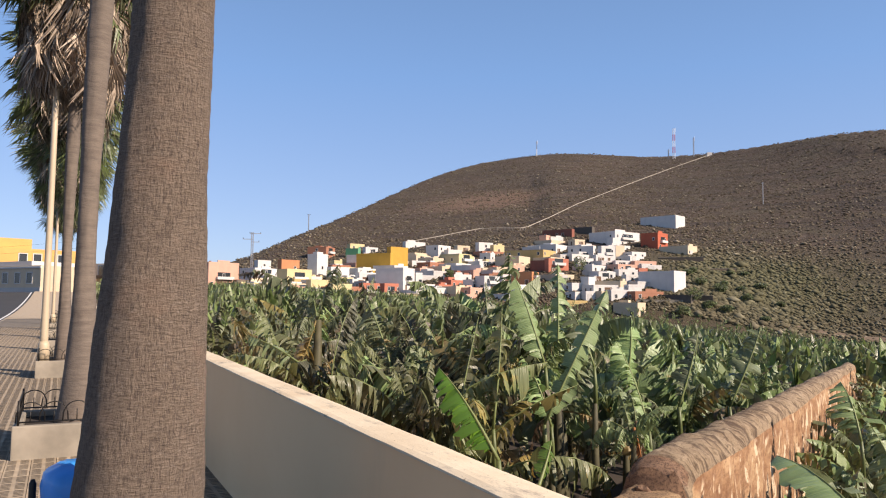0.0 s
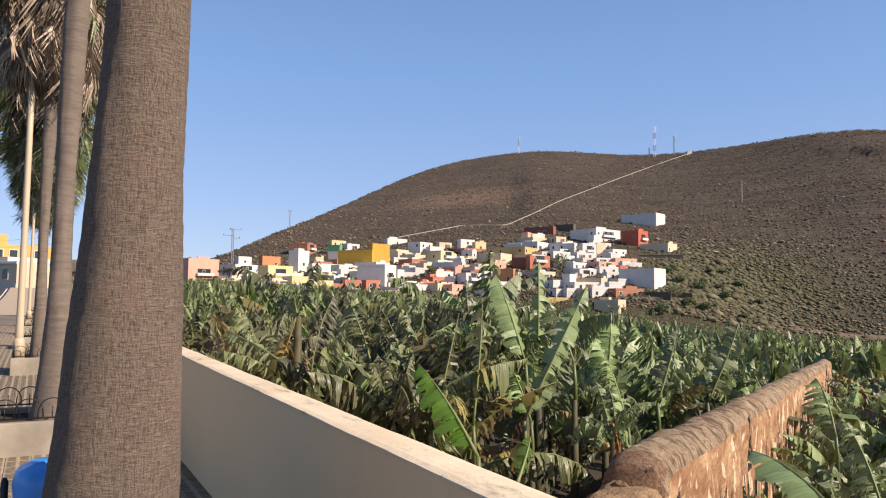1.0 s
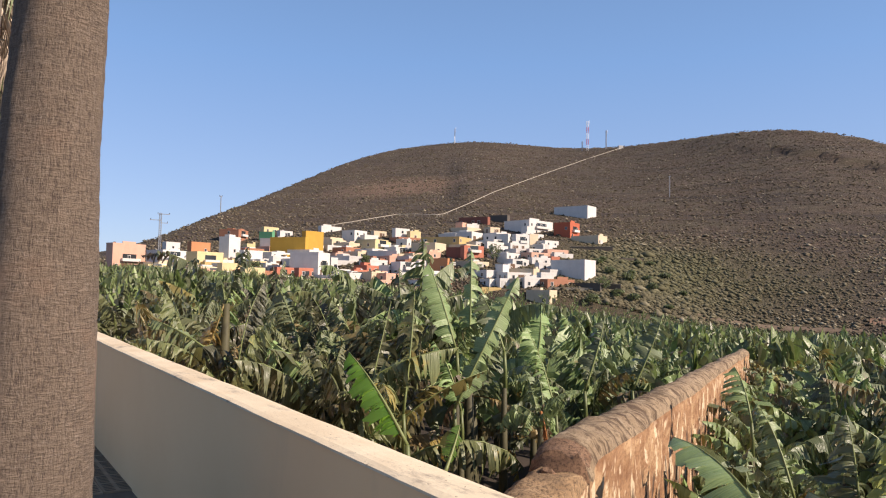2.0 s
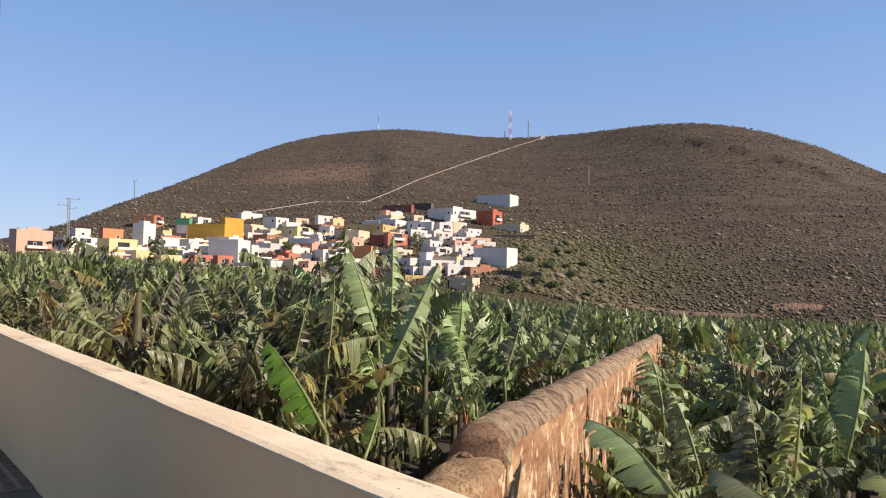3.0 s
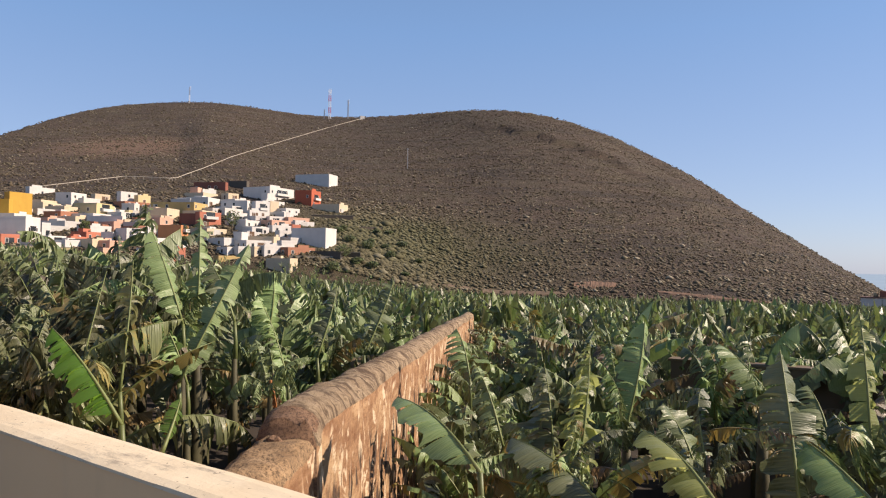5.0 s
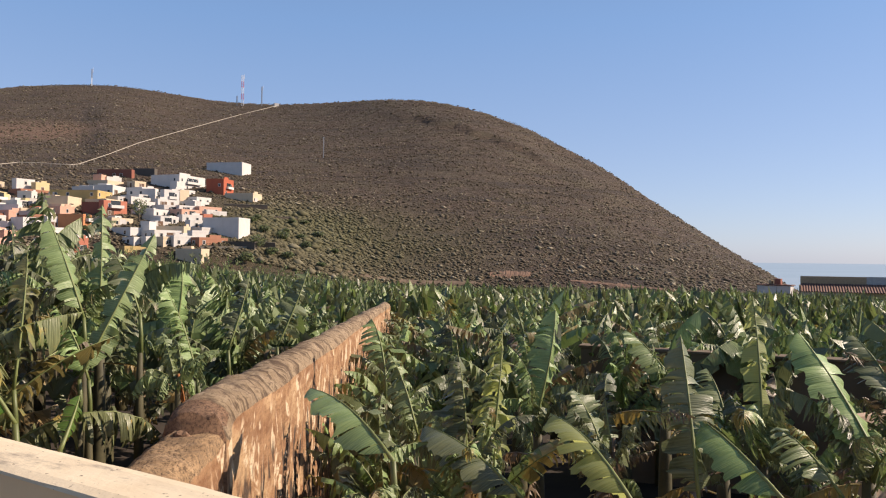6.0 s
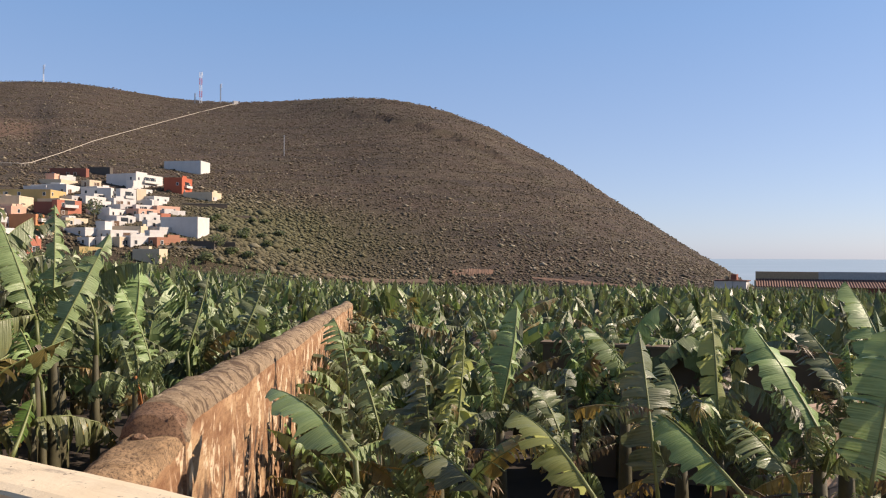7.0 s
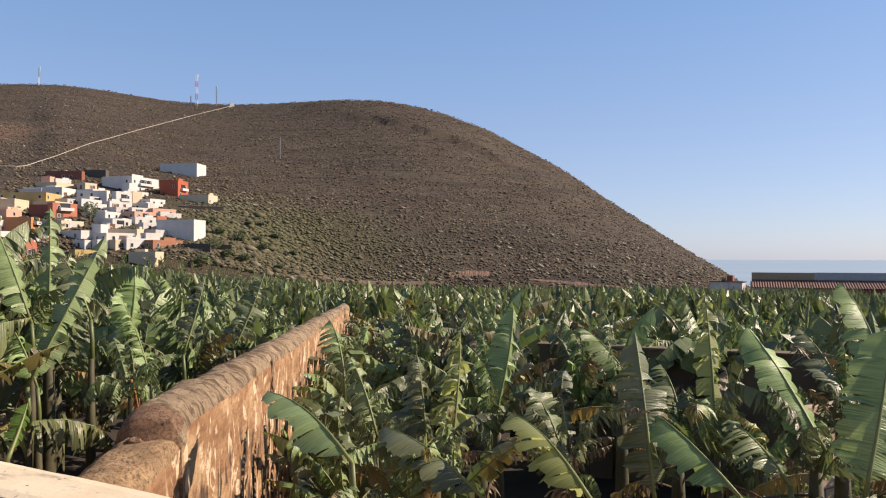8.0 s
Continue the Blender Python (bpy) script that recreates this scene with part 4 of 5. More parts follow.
# ---- garden walls and trees of the village ----
def garden_wall(a0, r0, a1, r1, top, colour, label):
    p, q = polar(a0, r0), polar(a1, r1)
    d = q - p
    length = math.hypot(d.x, d.y)
    low = min(p.z, q.z) - 0.5
    top = max(top, max(p.z, q.z) + 0.35)
    ob = thing("garden_wall", pose(p.x, p.y, low, 0, 0, math.degrees(math.atan2(d.y, d.x))), label=label, category="wall")
    part("wall_body", box_mesh("wall_body", 0, length, -0.12, 0.12, 0, top - low, (M[colour],)), ob)
    part("coping", box_mesh("coping", -0.05, length + 0.05, -0.17, 0.17, top - low, top - low + 0.12, (M["concrete"],), 0.02), ob)


garden_wall(-7.2, 206, -0.2, 206, 5.0, "cream", "long pale yellow boundary wall below the village")
garden_wall(14.6, 211, 18.9, 214, 3.9, "concrete", "grey retaining wall under a white house")
garden_wall(16.2, 275, 19.4, 274, 0.0, "wood", "dark retaining wall under hillside houses")
garden_wall(19.2, 262, 21.6, 264, 0.0, "wood", "rough terrace wall on the slope")


def clump_tree(p, h, w, seed, label):
    rnd = random.Random(seed)
    tr = thing("tree", Matrix.Translation(p), label=label, category="tree")
    part("trunk", tube_mesh("trunk", [(0, 0, -0.4), (0.1, 0, h * 0.3), (0, 0.1, h * 0.6)], [0.18, 0.14, 0.08], (M["wood"],), 6), tr)
    vs, fs = [], []
    for _ in range(420):
        a, c = rnd.random() * 6.28, rnd.uniform(-1, 1)
        q = Vector((math.cos(a) * math.sqrt(1 - c * c), math.sin(a) * math.sqrt(1 - c * c), c)) * rnd.uniform(0.45, 1.0)
        q = Vector((q.x * w, q.y * w, h * 0.62 + q.z * h * 0.4))
        s = rnd.uniform(0.15, 0.4)
        t1 = Vector((rnd.gauss(0, 1), rnd.gauss(0, 1), rnd.gauss(0, 1))).normalized() * s
        t2 = t1.orthogonal().normalized() * s * 0.6
        b = len(vs)
        vs += [q - t1, q + t2, q + t1, q - t2]
        fs.append((b, b + 1, b + 2, b + 3))
    part("crown", mesh_of("crown", vs, fs, (M["frond"],)), tr)


clump_tree(polar(-7.7, 222), 4.2, 2.0, 1, "dark rounded tree between white village houses")
clump_tree(polar(10.4, 240), 6.5, 2.4, 2, "feathery green tree among the houses")
clump_tree(polar(18.7, 214), 4.5, 2.6, 3, "dark bush beside a retaining wall")
clump_tree(polar(17.9, 205), 3.5, 2.2, 4, "green bush below the white house")
clump_tree(polar(7.0, 228), 4.0, 1.8, 5, "small tree in a village yard")
clump_tree(polar(0.5, 234), 4.0, 1.6, 6, "small dark tree in a village yard")
clump_tree(polar(20.5, 232), 3.0, 2.4, 7, "green scrubby bush on the slope")

bush_rnd = random.Random(44)
for k in range(16):
    clump_tree(polar(bush_rnd.uniform(18.2, 24.5), bush_rnd.uniform(210, 262)), bush_rnd.uniform(1.4, 2.8), bush_rnd.uniform(1.2, 2.2), 60 + k, "olive green bush on the stony slope")
garden_wall(17.6, 218, 20.0, 216, 0.0, "wood", "dark stone terrace wall below the white house")
garden_wall(11.5, 262, 14.4, 264, 0.0, "wood", "dark stone terrace wall among houses")

# bare reddish cut in the foot of the hill and the track along it
M["red_earth"] = plain("red_earth", (0.23, 0.135, 0.09), 0.97, vary=0.5, scale=0.4)
M["track"] = plain("dirt_track", (0.20, 0.14, 0.095), 0.97, vary=0.4, scale=0.3)


def ribbon(name, a0, a1, r0, r1, width, mat, rough, label, category):
    vs, fs = [], []
    n = 60
    for i in range(n + 1):
        t = i / n
        a, r = a0 + (a1 - a0) * t, r0 + (r1 - r0) * t
        w = width * (0.5 + 0.5 * math.sin(math.pi * t) ** 0.5) * (1 + rough * noise.noise((i * 0.35, a0, 0)))
        for k in range(5):
            f = k / 4 - 0.5
            vs.append(polar(a, r + f * w, 0.25 + 0.4 * rough * noise.noise((i * 0.6, k * 0.9, a0)) - (0.7 if k in (0, 4) else 0)))
    for i in range(n):
        for k in range(4):
            b = i * 5 + k
            fs.append((b, b + 1, b + 6, b + 5))
    thing(name, None, mesh_of(name, vs, fs, (mat,)), label=label, category=category, kind="structure")


ribbon("earth_bank", 36.4, 39.6, 223, 226, 9.0, M["red_earth"], 0.5, "bare reddish earth cut in the foot of the hill", "earth bank")
ribbon("track", 24.0, 36.0, 213, 215, 5.0, M["track"], 0.2, "pale dirt track along the foot of the hill", "track")
ribbon("earth_bank", 42.5, 52.0, 221, 216, 5.0, M["red_earth"], 0.6, "bare reddish earth cut in the foot of the hill", "earth bank")


# ---- farm buildings beyond the field ----
def corrugated(w, d, z0, z1, mat):
    vs, fs = [], []
    n = int(w / 0.085)
    for i in range(n + 1):
        x = w * i / n
        o = 0.075 * math.sin(i * math.pi / 3.0)
        vs += [(x, 0, z0 + o), (x, d, z1 + o)]
    for i in range(n):
        fs.append((2 * i, 2 * i + 2, 2 * i + 3, 2 * i + 1))
    return mesh_of("corrugated_roof", vs, fs, (mat,))


def farm_buildings():
    M["roof_red"] = plain("rusty_roof", (0.20, 0.10, 0.075), 0.8, vary=0.4, scale=1.2)
    M["tan_wall"] = plain("tan_render", (0.42, 0.30, 0.185), 0.9)
    M["pale_panel"] = plain("pale_panel", (0.44, 0.44, 0.42), 0.8)
    # the long shed: x along its front, y to its back
    a, b = Vector((145.2, 88.7)), Vector((197.0, 81.4))
    d = b - a
    length = d.length
    yaw = -57.5
    shed = thing("farm_shed", pose(a.x, a.y, -9.6, 0, 0, yaw), label="long low shed with a rust-red corrugated roof beyond the field", category="shed")
    part("back_wall", box_mesh("back_wall", 0, 12.3, 5.2, 5.5, 0, 8.05, (M["tan_wall"],), 0.03), shed, label="tan upper wall")
    part("back_wall", box_mesh("back_wall", 12.31, length, 5.2, 5.5, 0, 8.1, (M["pale_panel"],), 0.03), shed, label="pale grey upper wall")
    part("front_wall", box_mesh("front_wall", 0, 8.5, 0.4, 0.6, 0, 4.9, (M["sand"],)), shed)
    part("front_wall", box_mesh("front_wall", 8.51, 20.5, 0.4, 0.6, 0, 4.9, (M["ochre"],)), shed)
    part("front_wall", box_mesh("front_wall", 20.51, 35, 0.4, 0.6, 0, 4.9, (M["darkred"],)), shed)
    part("front_wall", box_mesh("front_wall", 35.01, length, 0.4, 0.6, 0, 4.9, (M["sand"],)), shed)
    part("door", box_mesh("door", 39, 41.4, 0.3, 0.45, 0.2, 4.2, (M["glass"],)), shed)
    part("corrugated_roof", corrugated(length, 5.4, 5.0, 6.5, M["roof_red"]), shed, pose(0, -0.2, 0))
    part("end_wall", box_mesh("end_wall", -0.25, -0.01, 0.4, 5.5, 0, 6.2, (M["tan_wall"],)), shed)
    # small white house with a tiled edge
    c = Vector((170.9, 111.6))
    yaw = -71.0
    w = thing("white_farmhouse", pose(c.x, c.y, -9.6, 0, 0, yaw), label="small white farmhouse with a red tiled roof edge", category="house")
    part("wall", box_mesh("wall", -4.0, 3.9, 0, 3.6, 0, 5.0, (M["white"],)), w)
    part("roof_edge", box_mesh("roof_edge", -4.3, 4.2, -0.3, 3.9, 5.0, 5.25, (M["roof_red"],), 0.03), w)
    part("roof_room", box_mesh("roof_room", -0.2, 1.3, 1.2, 3.0, 5.25, 6.7, (M["darkred"],), 0.03), w)
    part("roof_tank", tube_mesh("roof_tank", [(-1.2, 2, 5.2), (-1.2, 2, 6.3)], [0.5, 0.5], (M["tan_wall"],), 12), w)
    part("drainpipe", box_mesh("drainpipe", 0.6, 0.75, -0.1, 0.02, 0.4, 5.0, (M["pale_panel"],)), w)
    part("window", WIN, w, pose(2.6, 0, 2.9))
    lw = thing("yard_wall", pose(160.0, 116.5, -9.6, 0, 0, -50.0), label="brown yard wall beside the farmhouse", category="wall")
    part("wall_body", box_mesh("wall_body", 0, 22, -1.6, -1.4, 0, 2.5, (M["darkred"],)), lw)
    power = thing("aerial", Matrix.Translation((174.5, 112.5, -4.4)), label="thin rooftop aerial on the farmhouse", category="aerial")
    part("rod", tube_mesh("rod", [(0, 0, -0.2), (0, 0, 2.4)], [0.05, 0.04], (M["mast_grey"],), 5), power)


farm_buildings()


# ---- tank wall and block fence among the plants ----
def tank_wall():
    M["grey_wall"] = paint("grey_render", (0.17, 0.125, 0.085))
    a, b = Vector((10.3, 10.75)), Vector((15.6, 2.9))
    d = b - a
    ob = thing("wall_tank", pose(a.x, a.y, -3.2, 0, 0, math.degrees(math.atan2(d.y, d.x))), label="stained grey rendered tank wall among banana plants", category="wall", kind="structure")
    part("wall_body", box_mesh("wall_body", 0, d.length, 0, 0.3, 0, 3.07, (M["grey_wall"],), 0.02), ob)
    part("coping", box_mesh("coping", -0.04, d.length + 0.04, -0.04, 0.34, 3.07, 3.12, (M["grey_wall"],), 0.012), ob)


def block_fence():
    M["block"] = plain("pinkish_block", (0.50, 0.36, 0.26), 0.9, vary=0.3, scale=5.0)
    a, b = Vector((8.50, 4.53)), Vector((10.39, 4.36))
    d = b - a
    ob = thing("block_fence", pose(a.x, a.y, -2.72, 0, 0, math.degrees(math.atan2(d.y, d.x))), label="pinkish block fence panel with a dark post", category="fence")
    part("post", box_mesh("post", -0.06, 0.02, -0.05, 0.05, 0, 2.62, (M["wood"],), 0.01), ob, label="dark timber post")
    for r in range(9):
        for c in range(4):
            x0 = 0.04 + c * 0.42 + (0.2 if r % 2 else 0)
            part("block", box_mesh("block", x0, x0 + 0.405, -0.06, 0.06, 0.35 + r * 0.25, 0.35 + r * 0.25 + 0.24, (M["block"],), 0.008), ob)
    part("footing", box_mesh("footing", 0.0, 1.95, -0.1, 0.1, 0, 0.345, (M["concrete"],)), ob)


tank_wall()
block_fence()


# ---- street furniture ----
def lamp_post(v, u):
    m = thing("street_lamp", in_street(v, u, 0.255), label="cream painted street lamp post in the planter row", category="street lamp")
    part("post", tube_mesh("post", [(0, 0, 0), (0, 0, 0.5), (0, 0, 1.2), (0, 0, 4), (0, 0, 7.6)], [0.075, 0.072, 0.062, 0.055, 0.045], (M["lamp_paint"],), 16), m)
    part("base_collar", tube_mesh("base_collar", [(0, 0, 0), (0, 0, 0.35), (0, 0, 0.42)], [0.11, 0.10, 0.075], (M["lamp_paint"],), 16), m)
    part("arm", tube_mesh("arm", [(0, 0, 7.55), (-0.12, 0, 7.7), (-0.3, 0, 7.75)], [0.04, 0.035, 0.03], (M["lamp_paint"],), 8), m)
    part("lantern", box_mesh("lantern", -0.62, -0.24, -0.11, 0.11, 7.70, 7.82, (M["mast_grey"],), 0.03), m, label="flat grey lantern head")


lamp_post(-0.24, 16.1)
lamp_post(-0.24, 35.5)


def litter_bin():
    b = thing("litter_bin", in_street(0.14, 3.95, 0.0), label="litter bin wrapped in a bright blue plastic bag", category="bin")
    prof = [(0.13, 0.12), (0.16, 0.25), (0.17, 0.5), (0.185, 0.66), (0.19, 0.74), (0.175, 0.79), (0.12, 0.82), (0.0, 0.825)]
    vs, fs = [], []
    n = 36
    for j, (r, z) in enumerate(prof):
        for k in range(n):
            a = 2 * math.pi * k / n
            rr = r * (1 + 0.06 * noise.noise((math.cos(a) * 2, math.sin(a) * 2, z * 5)) + 0.025 * math.sin(a * 9 + z * 12))
            vs.append((rr * math.cos(a), rr * math.sin(a), z + 0.012 * noise.noise((math.cos(a) * 3, math.sin(a) * 3, 2.0))))
    for j in range(len(prof) - 1):
        for k in range(n):
            fs.append((j * n + k, j * n + (k + 1) % n, (j + 1) * n + (k + 1) % n, (j + 1) * n + k))
    part("bag", mesh_of("bag", vs, fs, (M["blue_bag"],), True), b, label="crinkled bright blue plastic bag")
    for x, y in ((-0.215, 0.0), (0.215, 0.0)):
        part("frame_post", tube_mesh("frame_post", [(x, y, 0), (x, y, 0.74), (x, y, 0.76)], [0.016, 0.016, 0.008], (M["iron"],), 8), b)
    part("hoop", tube_mesh("hoop", [(0.215 * math.cos(a), 0.215 * math.sin(a), 0.5) for a in [2 * math.pi * k / 24 for k in range(25)]], [0.008] * 25, (M["iron"],), 6), b)


litter_bin()

# white lines on the road
for name, v in (("road_marking", KERB_V - 0.35), ("road_marking", KERB_V - 4.1)):
    bm = bmesh.new()
    add_box(bm, v - 0.07, v + 0.07, -14, 129, -0.139, -0.135)
    thing(name, STREET.copy(), bm_mesh(name, bm, (M["line"],)), label="worn white painted line on asphalt", category="road marking", kind="structure")


def road_bend():
    """Where the street climbs and turns away."""
    rows = 26
    for name, mat, v0, v1, dz, label, cat in (("road_bend", "asphalt", KERB_V - 8.5, KERB_V, -0.136, "dark asphalt road climbing round a bend", "road"), ("pavement_bend", "paving", KERB_V + 0.001, 3.2, 0.004, "beige pavement climbing beside the road", "pavement"), ("bend_marking", "line", KERB_V - 0.42, KERB_V - 0.28, -0.128, "worn white painted line on asphalt", "road marking"), ("bend_marking", "line", KERB_V - 4.17, KERB_V - 4.03, -0.128, "worn white painted line on asphalt", "road marking")):
        vs, fs = [], []
        for i in range(rows + 1):
            u = 50 + 55 * i / rows
            k, rise = max(u - 80, 0) ** 2, 0.0005 * (u - 48) ** 2
            for v in (v0, v1):
                straight = name == "pavement_bend" or (name == "road_bend" and v == v1) or v > KERB_V - 1
                vs.append((v if straight else v - 0.0085 * k, u, dz + rise))
        for i in range(rows):
            fs.append((2 * i, 2 * i + 1, 2 * i + 3, 2 * i + 2))
        thing(name, STREET.copy(), mesh_of(name, vs, fs, (M[mat],)), label=label, category=cat, kind="structure")


road_bend()


def street_end():
    eye = Vector((0, 0, 1.62))
    far = Matrix.Translation(eye) @ Matrix.Scale(1.35, 4) @ Matrix.Translation(-eye)
    o = thing("orange_building", far @ pose(-49.5, 84.0, 0.5, 0, 0, 42), label="bright orange flat-roofed building at the street's end", category="building")
    part("wall", box_mesh("wall", -9, 7.5, 0, 10, 0, 7.4, (M["bright_orange"],)), o)
    part("roof_room", box_mesh("roof_room", -9, 2.6, 1, 9, 7.4, 8.6, (M["bright_orange"],), 0.05), o)
    part("balcony", box_mesh("balcony", 1.0, 3.6, -0.9, 0, 5.0, 5.7, (M["cream"],)), o)
    for x in (-4.5, -1.6, 1.5, 3.0, 5.6):
        wi = part("window", WIN, o, pose(x, 0, 5.8))
        part("pane", PANE, wi)
    w = thing("white_building", far @ pose(-38.9, 71.5, 0.9, 0, 0, -28), label="white low building with dark doors by the road", category="building")
    part("wall", box_mesh("wall", -9, 0, 0, 8, 0, 4.4, (M["sand"],)), w)
    part("roof_parapet", box_mesh("roof_parapet", -9, -2.4, 0.6, 7, 4.4, 4.9, (M["white"],)), w)
    for x in (-7.4, -5.6, -3.6, -1.7):
        wi = part("window", WIN, w, pose(x, 0, 2.7))
        part("pane", PANE, wi)
    part("plinth_band", box_mesh("plinth_band", -9.02, 0.02, -0.05, 0.0, 1.6, 2.25, (M["grey"],)), w)
    part("cornice", box_mesh("cornice", -9.1, 0.1, -0.12, 0.0, 4.12, 4.30, (M["white"],), 0.02), w)
    h = thing("corner_house", far @ pose(-36.6, 76.0, 0.8, 0, 0, -28), label="pale shaded corner house behind the palms", category="house")
    part("wall", box_mesh("wall", 0, 7, 0, 7, 0, 4.9, (M["sand"],)), h)
    part("balcony", box_mesh("balcony", 1.0, 6.5, -1.0, 0, 3.4, 3.65, (M["shutter"],)), h)
    wi = part("window", WIN, h, pose(2.2, 0, 3.7))
    part("pane", PANE, wi)


street_end()
for k, (z0, z1) in enumerate(((6.6, 8.2), (6.2, 7.7))):
    pts = [Vector((-60 + 22 * t, 70 + 7 * t + 2 * k, z0 + (z1 - z0) * t - 2.0 * t * (1 - t))) for t in [i / 16 for i in range(17)]]
    thing("overhead_wire", None, tube_mesh("overhead_wire", pts, [0.010] * 17, (M["iron"],), 4), label="thin black overhead wire across the street", category="wire")


# ---- banana plants ----
def leaf_geometry(rnd, L=1.9, Wd=0.30, rise=60, droop=70, torn=0.6, fold=25, strips=18, petiole=0.35, twist=0.0, rib_sides=5, cols=(0.0, 0.3, 0.65, 1.0), grain=1.6, bend=0.0, kink=0.0, down=Vector((0, 0, -1))):
    """A banana leaf that grows from the origin towards +y: stalk, midrib and blade, split by the wind into strips that hang by their own weight. Returns vertices, faces and material ids (0 blade, 1 midrib)."""
    nseg = 14
    pts, dirs = [], []
    p = Vector((0, 0, 0))
    total = petiole + L
    for i in range(nseg + 1):
        s = i / nseg
        an = radians(rise - droop * s ** 1.6 - kink * smooth01(0.45, 0.6, s))
        d = Vector((bend * s, math.cos(an), math.sin(an))).normalized()
        pts.append(p.copy())
        dirs.append(d)
        p = p + d * (total / nseg)

    def along(s):
        f = min(max(s, 0), 1) * nseg
        i = min(int(f), nseg - 1)
        return pts[i].lerp(pts[i + 1], f - i), dirs[i].lerp(dirs[i + 1], f - i).normalized()
    vs, fs, ids = [], [], []
    s0 = petiole / total
    if rib_sides:
        tv, tf = tube([along(k / 7)[0] for k in range(8)], [0.016 - 0.013 * k / 7 for k in range(8)], rib_sides)
        vs += tv
        fs += tf
        ids += [1] * len(tf)

    def width(t):
        return Wd * min(1, (t / 0.14) ** 0.6) * (1 - max(0, (t - 0.5) / 0.5) ** 2.4) ** 0.7 + 0.004
    nc = len(cols)
    for side in (-1, 1):
        cuts = [0.0]
        while cuts[-1] < 1:
            step = rnd.uniform(0.5, 1.5) / strips
            if rnd.random() > torn:
                step *= rnd.uniform(2.0, 6.0) * (1.6 - torn)
            cuts.append(1.0 if cuts[-1] + step > 0.985 else cuts[-1] + step)
        base_hang = fold + rnd.uniform(-14, 14)
        sway = rnd.uniform(-0.15, 0.35) * torn
        phase = rnd.random() * 6.28
        roll_on = 0.0
        for a, b in zip(cuts[:-1], cuts[1:]):
            wide = (b - a) * strips
            loose = torn * min(1.0, 1.5 / max(wide, 0.3))
            if loose > 0.6 and rnd.random() < 0.05:
                continue
            roll_on = 0.6 * roll_on + rnd.gauss(0, 16)
            gap = (b - a) * (0.04 + 0.42 * loose * rnd.uniform(0.2, 1.0)) * (torn > 0.02)
            hang = radians(base_hang + (0.5 + loose) * roll_on + loose * rnd.gauss(4, 16))
            sweep = 0.16 + sway + loose * rnd.gauss(0.0, 0.16)
            pull = 0.22 + 0.75 * loose * rnd.uniform(0.4, 1.35)
            length = 1 - 0.35 * loose * rnd.random() ** 2
            lift = rnd.gauss(0.0, 0.16) * (0.3 + loose)
            curl = rnd.uniform(0.0, 0.5)
            sub = max(1, int(wide / grain))
            rows = []
            for j in range(sub + 1):
                t = a + (b - a) * j / sub
                q, d = along(s0 + (1 - s0) * t)
                up = Vector((0, -d.z, d.y)).normalized()
                w = width(t) * length * (1 + 0.06 * math.sin(t * 31 + side) - 0.16 * max(0, math.sin(t * 57 + phase)) ** 6)
                tt = t - (gap if j == sub else (-gap * 0.35 if j == 0 else 0))
                qe, _ = along(s0 + (1 - s0) * tt)
                out = Vector((side * math.cos(hang), 0, 0)) - up * math.sin(hang) + d * sweep
                pos, prev, row = q.copy(), 0.0, []
                for f in cols:
                    if f > 0:
                        g = min(0.9, pull * 0.5 * (f + prev))
                        way = (out * (1 - g) + down * g - up * (curl * f)).normalized()
                        pos = pos + way * ((f - prev) * w)
                    prev = f
                    wave = 0.10 * w * f * math.sin(t * 17 + phase) + 0.06 * w * f * math.sin(t * 53 + 2 * phase)
                    row.append(pos + (qe - q) * f ** 0.8 + up * (wave + lift * w * f * (1 if j else -1)))
                rows.append(row)
            o = len(vs)
            for row in rows:
                vs += row
            for j in range(sub):
                for k in range(nc - 1):
                    i0 = o + j * nc + k
                    fs.append((i0, i0 + 1, i0 + nc + 1, i0 + nc))
                    ids.append(0)
    if twist:
        m = Matrix.Rotation(twist, 3, "Y")
        vs = [m @ Vector(v) for v in vs]
    return [tuple(v) for v in vs], fs, ids


LEAF_RND = random.Random(21)


def leaf_family(fine, mat="leaf", rags=0.0):
    """Thirty green leaves: ten that stand up half folded, ten that lean, ten that hang."""
    out = []
    r3 = random.Random(21)
    for k in range(30):
        torn = (0.35, 0.94, 0.97, 0.80, 0.99, 0.95, 0.65, 0.97, 0.90, 0.99)[k % 10]
        torn = max(torn, rags)
        kind = k // 10
        rise, droop, f0, f1 = ((88, 48, 30, 66), (70, 85, 22, 58), (46, 125, 20, 55))[kind]
        args = dict(L=r3.uniform(1.45, 1.95), Wd=r3.uniform(0.27, 0.37), rise=rise, droop=droop + r3.uniform(-18, 18), torn=torn, fold=r3.uniform(f0, f1), petiole=0.25, twist=r3.gauss(0, 0.3), bend=r3.gauss(0, 0.38), kink=r3.choice((0, 0, 0, 40, 85)))
        if fine:
            g = leaf_geometry(LEAF_RND, strips=40, **args)
        else:
            g = leaf_geometry(LEAF_RND, strips=22, cols=(0.0, 0.5, 1.0), grain=2.4, rib_sides=3, **args)
        out.append(mesh_of("leaf", g[0], g[1], (M[mat], M["leaf_rib"]), True, g[2]))
    return out


